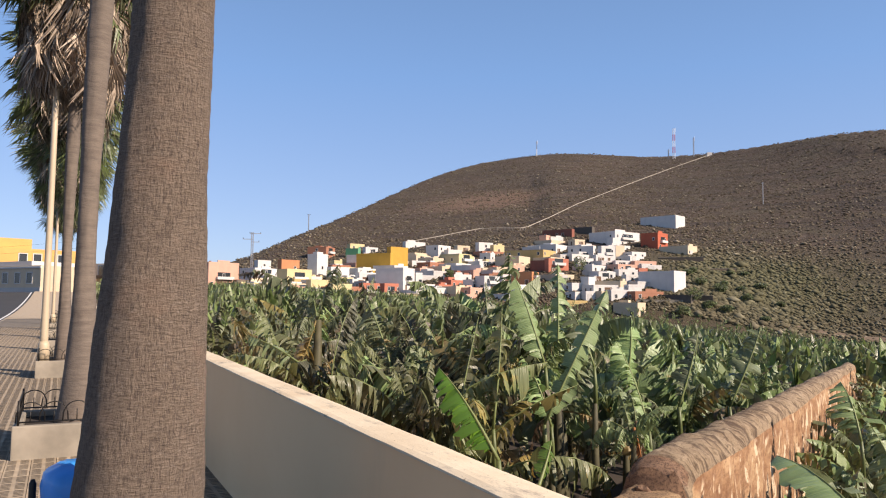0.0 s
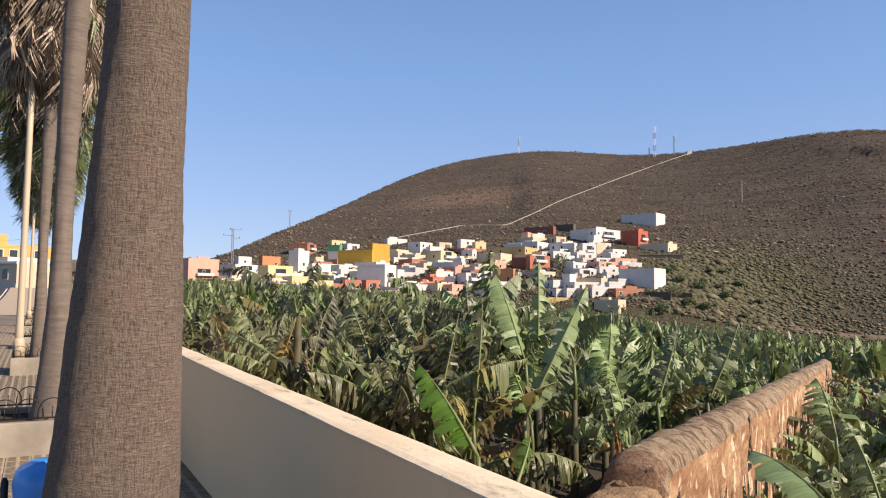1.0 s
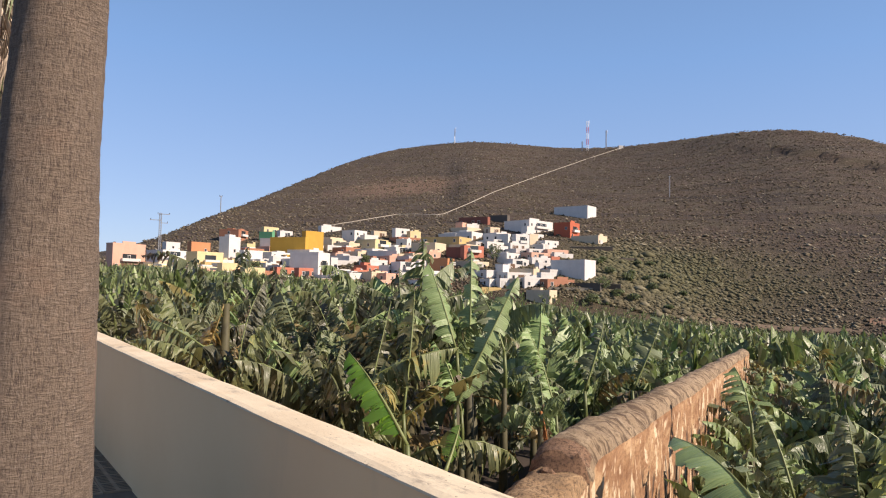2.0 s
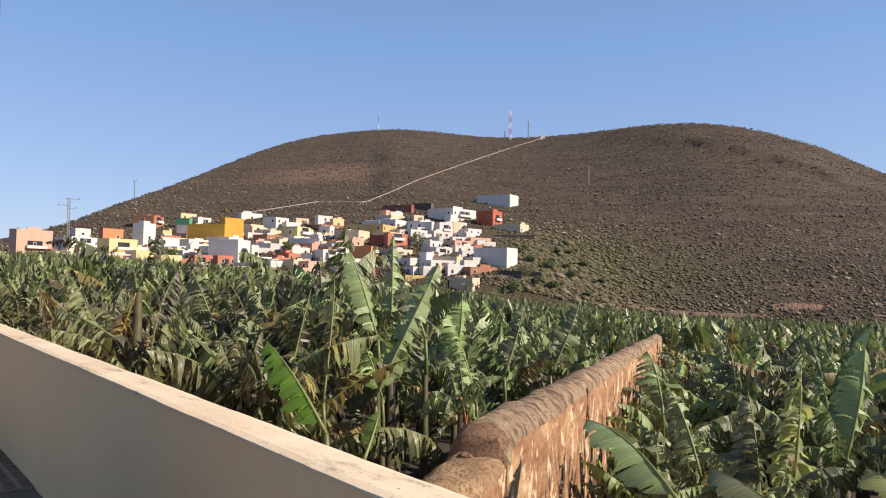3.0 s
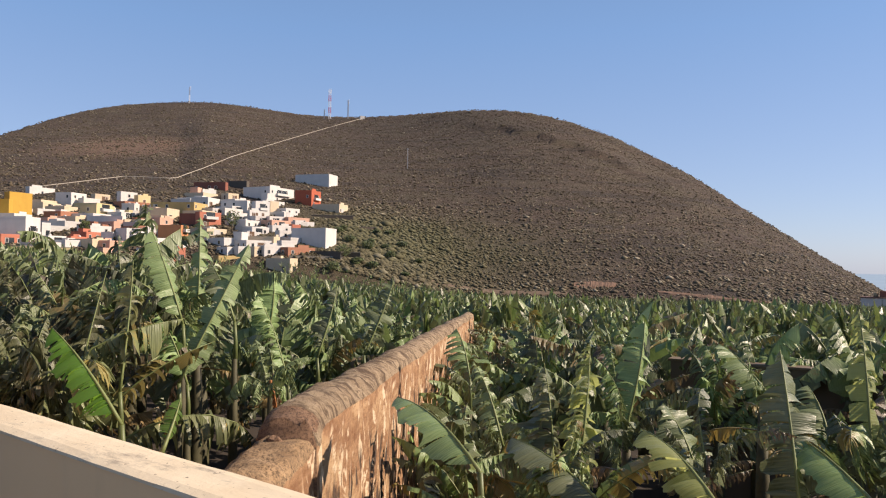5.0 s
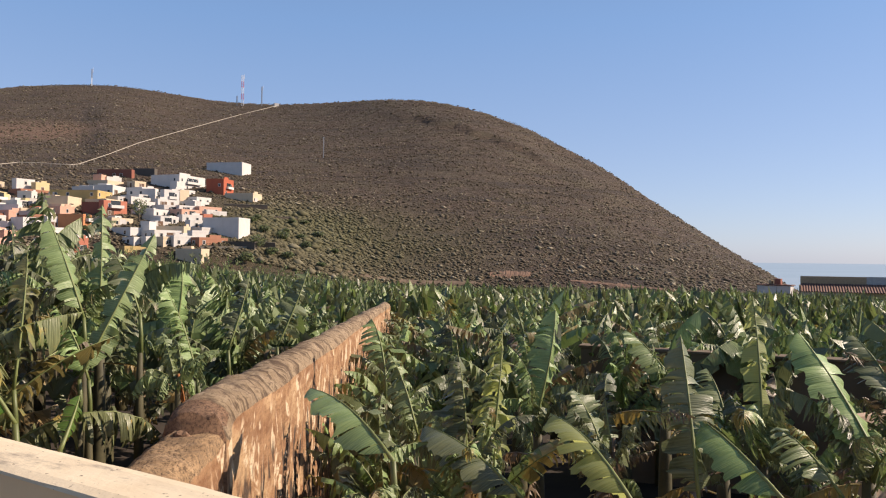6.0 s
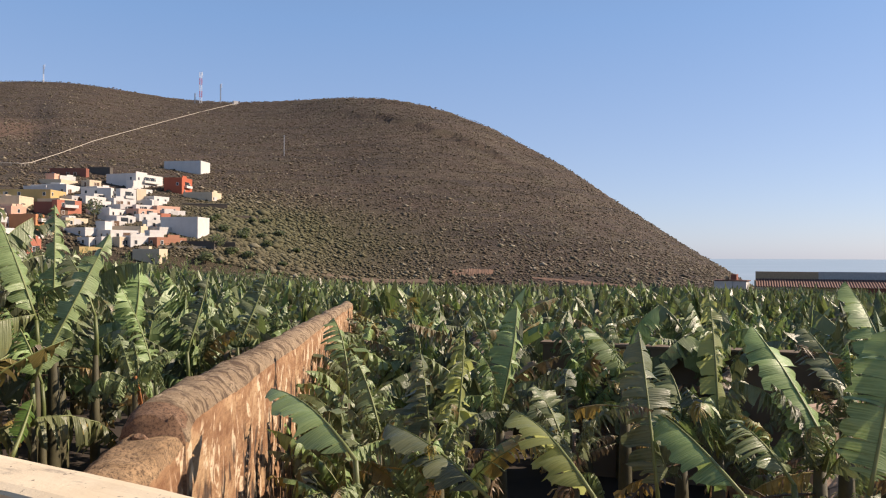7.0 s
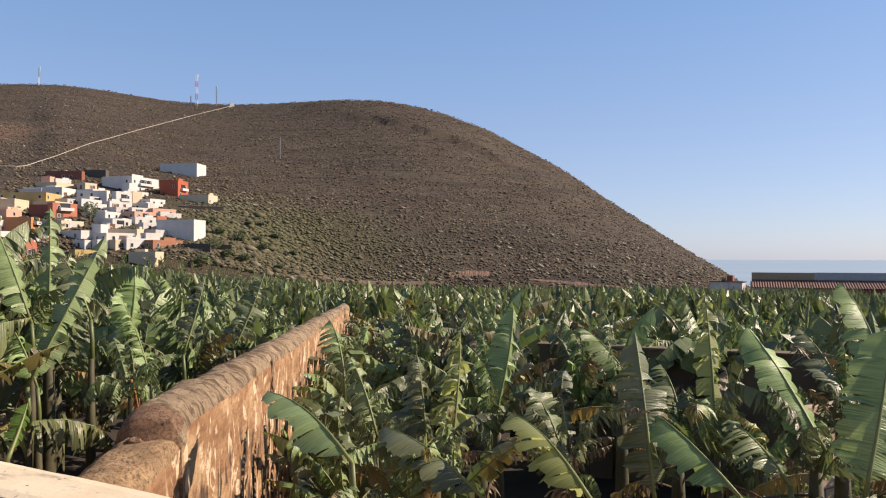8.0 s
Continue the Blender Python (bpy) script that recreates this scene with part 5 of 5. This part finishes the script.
GREEN, GREEN_PLAIN, DRY = leaf_family(True), leaf_family(False), []
OLIVE, OLIVE_PLAIN = leaf_family(True, "leaf_worn", 0.94), leaf_family(False, "leaf_worn", 0.9)
for k in range(5):
    g = leaf_geometry(LEAF_RND, L=1.25, Wd=0.2, rise=0, droop=88, torn=0.97, fold=60, strips=20, cols=(0.0, 0.5, 1.0), rib_sides=3)
    DRY.append(mesh_of("dry_leaf", g[0], g[1], (M["dry"], M["dry"]), False, g[2]))


def stem_mesh(h, seed):
    return tube_mesh("pseudostem", [(0, 0, -0.3), (0.01, 0, 0.4), (0.02, 0.01, h * 0.7), (0.02, 0.02, h + 0.1)], [0.15, 0.13, 0.10, 0.06], (M["stem"],), 10)


def banana_plant(seed, h, worn=0, low=False, leaves=GREEN):
    rnd = random.Random(seed)
    p = thing("banana_plant", label="banana plant with wind-torn green leaves in the plantation", category="banana plant", group="banana plants")
    part("pseudostem", stem_mesh(h, seed), p)
    count = rnd.randint(12, 14)
    a = rnd.random() * 360
    for i in range(count):
        a += 137 + rnd.uniform(-20, 20)
        kind = 0 if i < 6 else (1 if i < 10 else 2)
        if low:
            kind = 1 + i % 2
        me = leaves[kind * 10 + rnd.randrange(10)]
        s = rnd.uniform(0.78, 1.02)
        part("leaf", me, p, pose(0, 0, h - 0.04 * i, 0, 0, a) @ Matrix.Scale(s, 4))
    for i in range(rnd.randint(2, 3) + worn):
        part("dry_leaf", DRY[rnd.randrange(5)], p, pose(0, 0, h - 0.35 + (0.3 if worn else 0) - 0.13 * i, rnd.uniform(0, 50) if worn else 0, 0, rnd.random() * 360) @ Matrix.Scale(rnd.uniform(0.7, 1.0), 4), "brown withered leaf")
    return p


def hero(base, length, turn, rise, roll, half, torn, droop, kind):
    """A plant of the front row whose foremost leaf starts at base and points along turn and rise."""
    seed = int(abs(base[0]) * 1000 + abs(base[1]) * 77)
    rnd = random.Random(seed)
    x, y, z = base
    gz = height(x, y)
    p = thing("banana_plant", pose(x, y, gz), label="banana plant at the field edge with broad shiny leaves", category="banana plant", group="banana plants")
    small = kind in ("dry", "flower")
    snug = off_wall(x, y) < 1.3 or math.hypot(x, y) < 6.2
    top = max(z - gz - (0.05 if small else 0.25 if not snug else 0.45), 0.5)
    part("pseudostem", stem_mesh(top, seed), p, Matrix.Diagonal((0.5, 0.5, 0.97, 1) if snug else (0.75, 0.75, 0.97, 1)))
    more = 0 if small or snug else 0.12
    turned = Matrix.Rotation(radians(turn), 4, "Z") @ Matrix.Rotation(radians(rise), 4, "X") @ Matrix.Rotation(radians(roll), 4, "Y")
    foot = Vector((0, 0, z - gz)) - turned.to_3x3() @ Vector((0, more, 0))
    g = leaf_geometry(rnd, L=length + more, Wd=half * (1.25 if x > 3.2 and half > 0.11 else 1.0), rise=droop * 0.42, droop=droop, torn=torn if x > 2.2 else max(torn, 0.3), fold=rnd.uniform(14, 34) if x > 2.2 else rnd.uniform(26, 56), strips=46, petiole=0.1, cols=(0.0, 0.2, 0.45, 0.7, 0.88, 1.0), grain=1.2, down=turned.to_3x3().inverted() @ Vector((0, 0, -1)))
    mats = {"leaf": (M["leaf_lit"], M["leaf_rib"]), "bright": (M["leaf_young"], M["leaf_rib"]), "yellow": (M["leaf_yellow"], M["leaf_rib"]), "dry": (M["dry"], M["dry"]), "flower": (M["flower"], M["flower"])}[kind]
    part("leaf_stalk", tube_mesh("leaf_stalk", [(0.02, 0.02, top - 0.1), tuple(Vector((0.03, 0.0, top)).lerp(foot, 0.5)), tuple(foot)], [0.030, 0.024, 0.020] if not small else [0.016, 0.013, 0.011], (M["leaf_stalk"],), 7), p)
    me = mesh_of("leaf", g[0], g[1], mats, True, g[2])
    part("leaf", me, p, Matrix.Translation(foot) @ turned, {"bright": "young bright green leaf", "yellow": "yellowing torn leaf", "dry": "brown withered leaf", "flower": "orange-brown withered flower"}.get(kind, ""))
    a = rnd.random() * 360
    if small:
        for i in range(6):
            a += 137
            part("leaf", GREEN[(1 + i % 2) * 10 + rnd.randrange(10)], p, pose(0, 0, top - 0.05 - 0.03 * i, 0, 0, a) @ Matrix.Scale(rnd.uniform(0.28, 0.4) if snug else rnd.uniform(0.5, 0.7), 4))
    elif off_wall(x, y) > 1.3:
        size = 0.36 if snug else min(max(length / 1.55, 0.5), 0.85) * (0.8 if x > 3.2 else 1.0)
        for i in range(4 if snug else (7 if x > 3.2 else 11)):
            a += 137
            kind_of = (1 + i % 2) if snug else (0, 1, 0, 2)[i % 4]
            part("leaf", (OLIVE if x < 0.3 else GREEN)[kind_of * 10 + rnd.randrange(10)], p, pose(0, 0, top - 0.03 * i, 0, 0, a) @ Matrix.Scale(size * rnd.uniform(0.85, 1.1), 4))
        for i in range(3):
            part("dry_leaf", DRY[rnd.randrange(5)], p, pose(0, 0, top - 0.2 - 0.12 * i, 0, 0, a + 70 + 130 * i) @ Matrix.Scale(0.4 if snug else 0.8, 4), "brown withered leaf")
    return p


def off_wall(x, y):
    """Metres from the rubble wall's middle line, or far when past its end."""
    d = Vector((BW1.x - BW0.x, BW1.y - BW0.y)).normalized()
    q = Vector((x - BW0.x, y - BW0.y))
    al = q.dot(d)
    side = q.x * d.y - q.y * d.x + 0.25
    if -4 < al < 5 and -2.1 < side < 0:
        return 0
    return abs(side) if -4 < al < 29 else 99


def plant_spots():
    rnd = random.Random(11)
    near, far = [], []
    cells = [(i, k, 1.9, 0, 29) for i in range(-30, 50) for k in range(-6, 40)] + [(i, k, 2.2, 29, 203) for i in range(-60, 110) for k in range(0, 100)]
    for i, k, gap, r0, r1 in cells:
            x, y = (i + rnd.uniform(-0.28, 0.28)) * gap, (k + rnd.uniform(-0.28, 0.28)) * gap
            r = math.hypot(x, y)
            if not r0 <= r < r1:
                continue
            az = math.degrees(math.atan2(x, y))
            v = x * V.x + y * V.y
            if v < 3.1 or r < 6.6 or not -40 < az < 74 or off_wall(x, y) < 1.4:
                continue
            near.append((r, x, y)) if r < 29 else far.append((r, x, y))
    return sorted(near), far


NEAR, FAR = plant_spots()
PROTO = [banana_plant(100 + k, 1.40 + 0.10 * (k % 4)) for k in range(8)]
PLAIN = [banana_plant(400 + k, 1.40 + 0.10 * (k % 4), worn=k % 3, leaves=GREEN_PLAIN) for k in range(8)]
PLAIN_OLIVE = [banana_plant(500 + k, 1.40 + 0.10 * (k % 4), worn=2 + k % 2, leaves=OLIVE_PLAIN) for k in range(4)]
WORN = [banana_plant(200 + k, 1.40 + 0.10 * (k % 4), worn=4, leaves=OLIVE) for k in range(5)]
LOW = [banana_plant(300 + k, 1.3, low=True, leaves=GREEN_PLAIN) for k in range(4)]
rnd = random.Random(5)
standing = set()


def plant(kinds, k, m):
    """Stand one plant of a list of kinds: the first time itself, then copies."""
    ob = kinds[k % len(kinds)]
    if ob.name in standing:
        ob = copy_thing(ob, m)
    standing.add(ob.name)
    ob.matrix_basis = m


for i, (r, x, y) in enumerate(NEAR[:300]):
    left = x * (BW1.y - BW0.y) - y * (BW1.x - BW0.x) < BW0.x * (BW1.y - BW0.y) - BW0.y * (BW1.x - BW0.x)
    size = rnd.uniform(0.95, 1.18)
    if left:
        size = rnd.uniform(0.95, 1.12) + 0.10 * ease(-4, 4, math.degrees(math.atan2(x, y))) * rnd.uniform(0.6, 1.1)
    size *= 1 - 0.12 * ease(14, 26, r)
    if 46 < math.degrees(math.atan2(x, y)) < 70 and r < 13:
        size = rnd.uniform(0.62, 0.74)
    m = pose(x, y, height(x, y), 0, 0, rnd.random() * 360) @ Matrix.Scale(size, 4)
    if not left and r < 12 and i % 5 < 3:
        continue
    if r > 14 and left and x < 0.1 * y and i % 5 < 3:
        plant(PLAIN_OLIVE, i, m)
    elif r > 14:
        plant(PLAIN, i, m)
    elif left and (i % 2 or x < 0):
        plant(WORN, i // 2, m)
    else:
        plant(PROTO, i // 2 if left else i, m)

# low young plants close under both sides of the rubble wall
run = (BW1 - BW0).normalized()
low_spots = [(2.0 + 1.2 * k, rnd.uniform(0.85, 1.15)) for k in range(20)] + [(5.6 + 1.25 * k, -rnd.uniform(1.15, 1.4)) for k in range(13)]
for k, (along, aside) in enumerate(low_spots):
    x, y = BW0.x + run.x * along + run.y * aside, BW0.y + run.y * along - run.x * aside
    m = pose(x, y, height(x, y), 0, 0, rnd.random() * 360) @ Matrix.Scale((0.62 + 0.36 * min(along / 6, 1)) * rnd.uniform(0.9, 1.05) if aside > 0 else rnd.uniform(0.74, 0.9), 4)
    plant(LOW, k, m)
for ob in [o for o in PROTO + PLAIN + PLAIN_OLIVE + WORN + LOW if o.name not in standing]:
    for c in ob.children:
        bpy.data.objects.remove(c)
    bpy.data.objects.remove(ob)

hero((0.45, 5.98, 0.41), 0.86, 47, 45, -4, 0.20, 0.55, 20, "bright")
hero((1.08, 7.93, 0.39), 1.54, -68, 61, 61, 0.17, 0.55, 15, "leaf")
hero((1.23, 8.92, 0.91), 1.06, 53, 68, -16, 0.20, 0.00, 10, "leaf")
hero((0.51, 7.48, 0.41), 1.16, -18, 75, 34, 0.20, 0.95, 15, "yellow")
hero((-1.20, 7.91, 0.74), 1.07, 70, 26, -30, 0.30, 0.90, 35, "leaf")
hero((-0.26, 7.50, 0.54), 0.90, 52, 33, -13, 0.30, 0.80, 25, "leaf")
hero((-0.63, 8.98, 0.89), 0.79, 60, 64, -13, 0.30, 0.95, 20, "leaf")
hero((1.52, 9.88, 0.84), 1.30, -10, 81, 11, 0.22, 0.70, 15, "leaf")
hero((2.37, 9.72, 0.57), 0.88, -26, 77, 53, 0.24, 0.15, 30, "leaf")
hero((0.81, 10.97, 1.12), 1.31, 62, 29, -28, 0.30, 0.40, 25, "leaf")
hero((0.65, 5.16, 0.37), 0.31, -29, 47, 52, 0.07, 0.00, 15, "bright")
hero((2.57, 4.35, 0.24), 1.37, 1, 9, 33, 0.22, 0.05, 25, "leaf")
hero((3.53, 3.11, 0.14), 1.16, -16, 12, 25, 0.18, 0.40, 25, "yellow")
hero((4.38, 2.65, 0.11), 1.42, -23, 11, 20, 0.17, 0.10, 20, "leaf")
hero((5.93, 2.97, 0.20), 0.99, -16, 46, 6, 0.19, 0.00, 15, "leaf")
hero((4.48, 3.38, -0.12), 1.17, -36, 64, 2, 0.18, 0.60, 10, "leaf")
hero((5.96, 3.89, 0.09), 1.17, -43, 70, 16, 0.12, 0.70, 10, "yellow")
hero((3.99, 5.23, -0.39), 1.33, -49, 67, 44, 0.20, 0.95, 15, "yellow")
hero((4.01, 5.58, -0.43), 1.09, -17, 73, 35, 0.22, 0.90, 15, "leaf")
hero((4.22, 6.87, -0.21), 0.80, 11, 57, 2, 0.17, 0.88, 30, "leaf")
hero((6.99, 5.83, 0.28), 0.70, -1, 33, 15, 0.20, 0.10, 25, "leaf")
hero((7.51, 3.14, 0.33), 1.13, -27, 56, 28, 0.20, 0.20, 30, "leaf")
hero((5.16, 2.26, 0.07), 1.11, -81, 62, 44, 0.20, 0.30, 15, "leaf")
hero((3.44, 4.01, -0.09), 1.11, 7, 14, 16, 0.20, 0.10, 25, "leaf")
hero((5.09, 4.94, -0.20), 0.61, -2, 49, 17, 0.20, 0.50, 30, "leaf")
hero((2.40, 8.70, 0.20), 1.04, 36, 63, 6, 0.24, 0.70, 20, "leaf")
hero((-0.23, 8.00, 0.30), 1.01, 63, 41, -22, 0.28, 0.85, 25, "leaf")
hero((1.24, 8.53, 0.28), 0.81, 41, 57, -1, 0.24, 0.80, 30, "leaf")
hero((5.40, 2.89, -0.06), 0.58, -7, 32, 15, 0.20, 0.30, 30, "leaf")
hero((1.81, 7.10, 0.50), 0.28, -104, -80, 41, 0.06, 0.90, 20, "flower")
hero((-0.01, 9.01, 1.18), 0.37, -90, -81, 50, 0.07, 0.90, 20, "dry")
hero((1.90, 7.36, 0.52), 0.30, -176, -69, -24, 0.08, 0.95, 20, "dry")
hero((3.51, 4.71, 0.09), 0.34, 121, -71, -69, 0.10, 0.95, 20, "dry")
hero((4.16, 3.89, 0.29), 0.38, 123, -57, -55, 0.12, 0.95, 20, "dry")
hero((-1.67, 9.86, 1.48), 0.63, 100, -71, -113, 0.20, 0.95, 30, "dry")
hero((-1.13, 10.44, 1.48), 0.78, 131, -63, -79, 0.20, 0.95, 30, "yellow")
hero((1.79, 8.82, 0.93), 0.71, 31, 56, -3, 0.22, 0.60, 25, "leaf")
hero((2.86, 9.06, 0.44), 0.89, -53, 66, 62, 0.20, 0.80, 20, "leaf")
hero((3.76, 9.81, 0.35), 1.07, -73, 64, 76, 0.20, 0.85, 20, "leaf")
hero((4.89, 8.78, 0.10), 0.71, -3, 51, 19, 0.20, 0.60, 30, "leaf")
hero((5.69, 6.56, -0.11), 1.10, -63, 67, 59, 0.20, 0.40, 20, "leaf")
hero((6.26, 4.50, 0.04), 0.52, -25, 49, 29, 0.22, 0.30, 30, "leaf")
hero((6.82, 3.20, 0.40), 0.68, -24, 41, 20, 0.20, 0.50, 25, "leaf")

def far_plants(spots):
    r2 = random.Random(31)
    mid, low = [], []
    for k in range(24):
        kind = k % 3
        rise, droop = ((86, 25), (76, 55), (50, 110))[kind]
        far_one = k >= 12
        g = leaf_geometry(r2, L=1.75, Wd=0.31, rise=rise, droop=droop, torn=(0.4, 0.85, 0.95)[(k // 3) % 3], fold=r2.uniform(35, 68), strips=4 if far_one else 9, petiole=0.25, rib_sides=0, bend=r2.gauss(0, 0.25), cols=(0.0, 0.55, 1.0) if far_one else (0.0, 0.35, 0.7, 1.0), grain=2.2)
        (low if far_one else mid).append((np.array(g[0]), np.array(g[1])))
    vs, fs, off = [], [], 0
    for r, x, y in spots:
        if r > 80 and r2.random() < 0.38:
            continue
        z = height(x, y)
        s = r2.uniform(0.9, 1.2)
        a0 = r2.random() * 6.28
        for i in range(10 if r < 60 else (7 if r < 110 else 5)):
            v, f = r2.choice(mid if r < 58 else low)
            a = a0 + i * 2.4 + r2.gauss(0, 0.3)
            c, sn = math.cos(a), math.sin(a)
            q = v * (s * r2.uniform(0.75, 1.0))
            vs.append(np.stack([x + c * q[:, 0] - sn * q[:, 1], y + sn * q[:, 0] + c * q[:, 1], z + 1.5 * s + q[:, 2]], -1))
            fs.append(f + off)
            off += len(v)
    vs, fs = np.concatenate(vs), np.concatenate(fs)
    me = bpy.data.meshes.new("banana_field")
    me.vertices.add(len(vs))
    me.vertices.foreach_set("co", vs.ravel())
    me.loops.add(fs.size)
    me.loops.foreach_set("vertex_index", fs.ravel())
    me.polygons.add(len(fs))
    me.polygons.foreach_set("loop_start", np.arange(0, fs.size, 4))
    me.update(calc_edges=True)
    me.materials.append(M["leaf_far"])
    tagged(new("banana_field", me), "dense rows of green banana plants across the plantation", "banana plants", kind="stuff")


far_plants([(r, x, y) for r, x, y in NEAR[300:]] + FAR)


# ---- scrub on the hill ----
def build_scrub():
    r2 = np.random.default_rng(17)
    bv = np.array([(0, 0, 0.9), (1, 0, 0.1), (0, 1, -0.1), (-1, 0, 0.1), (0, -1, -0.1), (0, 0, -0.7)])
    bf = np.array([(0, 1 + k, 1 + (k + 1) % 4) for k in range(4)] + [(5, 1 + (k + 1) % 4, 1 + k) for k in range(4)])
    n = 145000
    az = np.radians(r2.uniform(-24, 70, n))
    rr = 207 + 508 * r2.uniform(0, 1, n) ** 1.5
    lush_n = 8000
    az[:lush_n] = np.radians(17.5 + 6.0 * np.abs(r2.normal(0, 1, lush_n)))
    rr[:lush_n] = 207 + 46 * np.abs(r2.normal(0, 1, lush_n))
    x, y = rr * np.sin(az), rr * np.cos(az)
    # thick and thin patches, drawn out along the slope
    drift = 0.5 * wobble(x, y, 11.0, 3.0) + 0.35 * wobble(x, y, 37.0, 1.5) + 0.3 * wobble(x, y, 4.5, 6.0)
    keep = (drift + r2.normal(0, 0.35, n) > -0.30) | (np.arange(n) < lush_n)
    az, rr, x, y = az[keep], rr[keep], x[keep], y[keep]
    n = len(x)
    z = terrain(x, y)
    lush = ease(17, 19, np.degrees(az)) * (1 - ease(24, 28, np.degrees(az))) * (1 - ease(270, 330, rr))
    s = r2.gamma(2.2, 0.12, n) + 0.18 + 0.00035 * (rr - 207)
    s = s * (1 + 0.6 * lush * r2.random(n)) * (1.1 - 0.1 * ease(230, 420, rr))
    s[:lush_n] *= 1.1
    jit = r2.uniform(0.6, 1.35, (n, len(bv)))
    spin = r2.uniform(0, 6.28, n)[:, None]
    turned = np.stack([bv[:, 0] * np.cos(spin) - bv[:, 1] * np.sin(spin), bv[:, 0] * np.sin(spin) + bv[:, 1] * np.cos(spin), np.broadcast_to(bv[:, 2], (n, len(bv)))], -1)
    vs = turned * jit[..., None] * s[:, None, None]
    vs[..., 2] = vs[..., 2] * 0.6
    vs = vs + np.stack([x, y, z + s * 0.12], -1)[:, None, :]
    fs = bf[None] + (np.arange(n) * len(bv))[:, None, None]
    vs, fs = vs.reshape(-1, 3), fs.reshape(-1, 3)
    me = bpy.data.meshes.new("scrub")
    me.vertices.add(len(vs))
    me.vertices.foreach_set("co", vs.ravel())
    me.loops.add(fs.size)
    me.loops.foreach_set("vertex_index", fs.ravel())
    me.polygons.add(len(fs))
    me.polygons.foreach_set("loop_start", np.arange(0, fs.size, 3))
    me.update(calc_edges=True)
    me.materials.append(M["shrub"])
    tagged(new("scrub", me), "low dry shrubs scattered over the hillside", "shrubs", kind="stuff")


build_scrub()


# ---- slotted paving tiles ----
def tile_parts():
    w, l, slots = 0.206, 0.246, 5
    bm = bmesh.new()
    add_box(bm, -w / 2, w / 2, -l / 2, l / 2, -0.03, 0.0)
    for k in range(slots):
        for x in (-0.052, 0.052):
            y = (k - 2) * 0.046
            vv = [bm.verts.new(c) for c in ((x - 0.036, y - 0.008, 0.003), (x + 0.036, y - 0.008, 0.003), (x + 0.036, y + 0.008, 0.003), (x - 0.036, y + 0.008, 0.003))]
            bm.faces.new(vv).material_index = 1
    return bm_mesh("tile", bm, (M["paving"], M["slot"]))


def lay_tiles():
    me = tile_parts()
    pav = bpy.data.objects["pavement"]
    lay = []
    for j in range(130):
        for i in range(19):
            lay.append((KERB_V + 0.13 + 0.106 + i * 0.212, 6.2 + j * 0.252))
    near = [p for p in lay if p[1] < 10.2][:300]
    for v, u in near:
        part("tile", me, pav, pose(v, u, 0))
    rest = lay[len(near):]
    bv = np.array([v.co[:] for v in me.vertices])
    bf = [tuple(p.vertices) for p in me.polygons]
    bi = [p.material_index for p in me.polygons]
    vs, fs, ids = [], [], []
    for n, (v, u) in enumerate(rest):
        vs.append(bv + [v, u, 0])
        fs += [tuple(i + n * len(bv) for i in f) for f in bf]
        ids += bi
    ob = part("tiles", mesh_of("tiles", np.concatenate(vs).tolist(), fs, (M["paving"], M["slot"]), False, ids), pav)
    tagged(ob, kind="stuff")


lay_tiles()
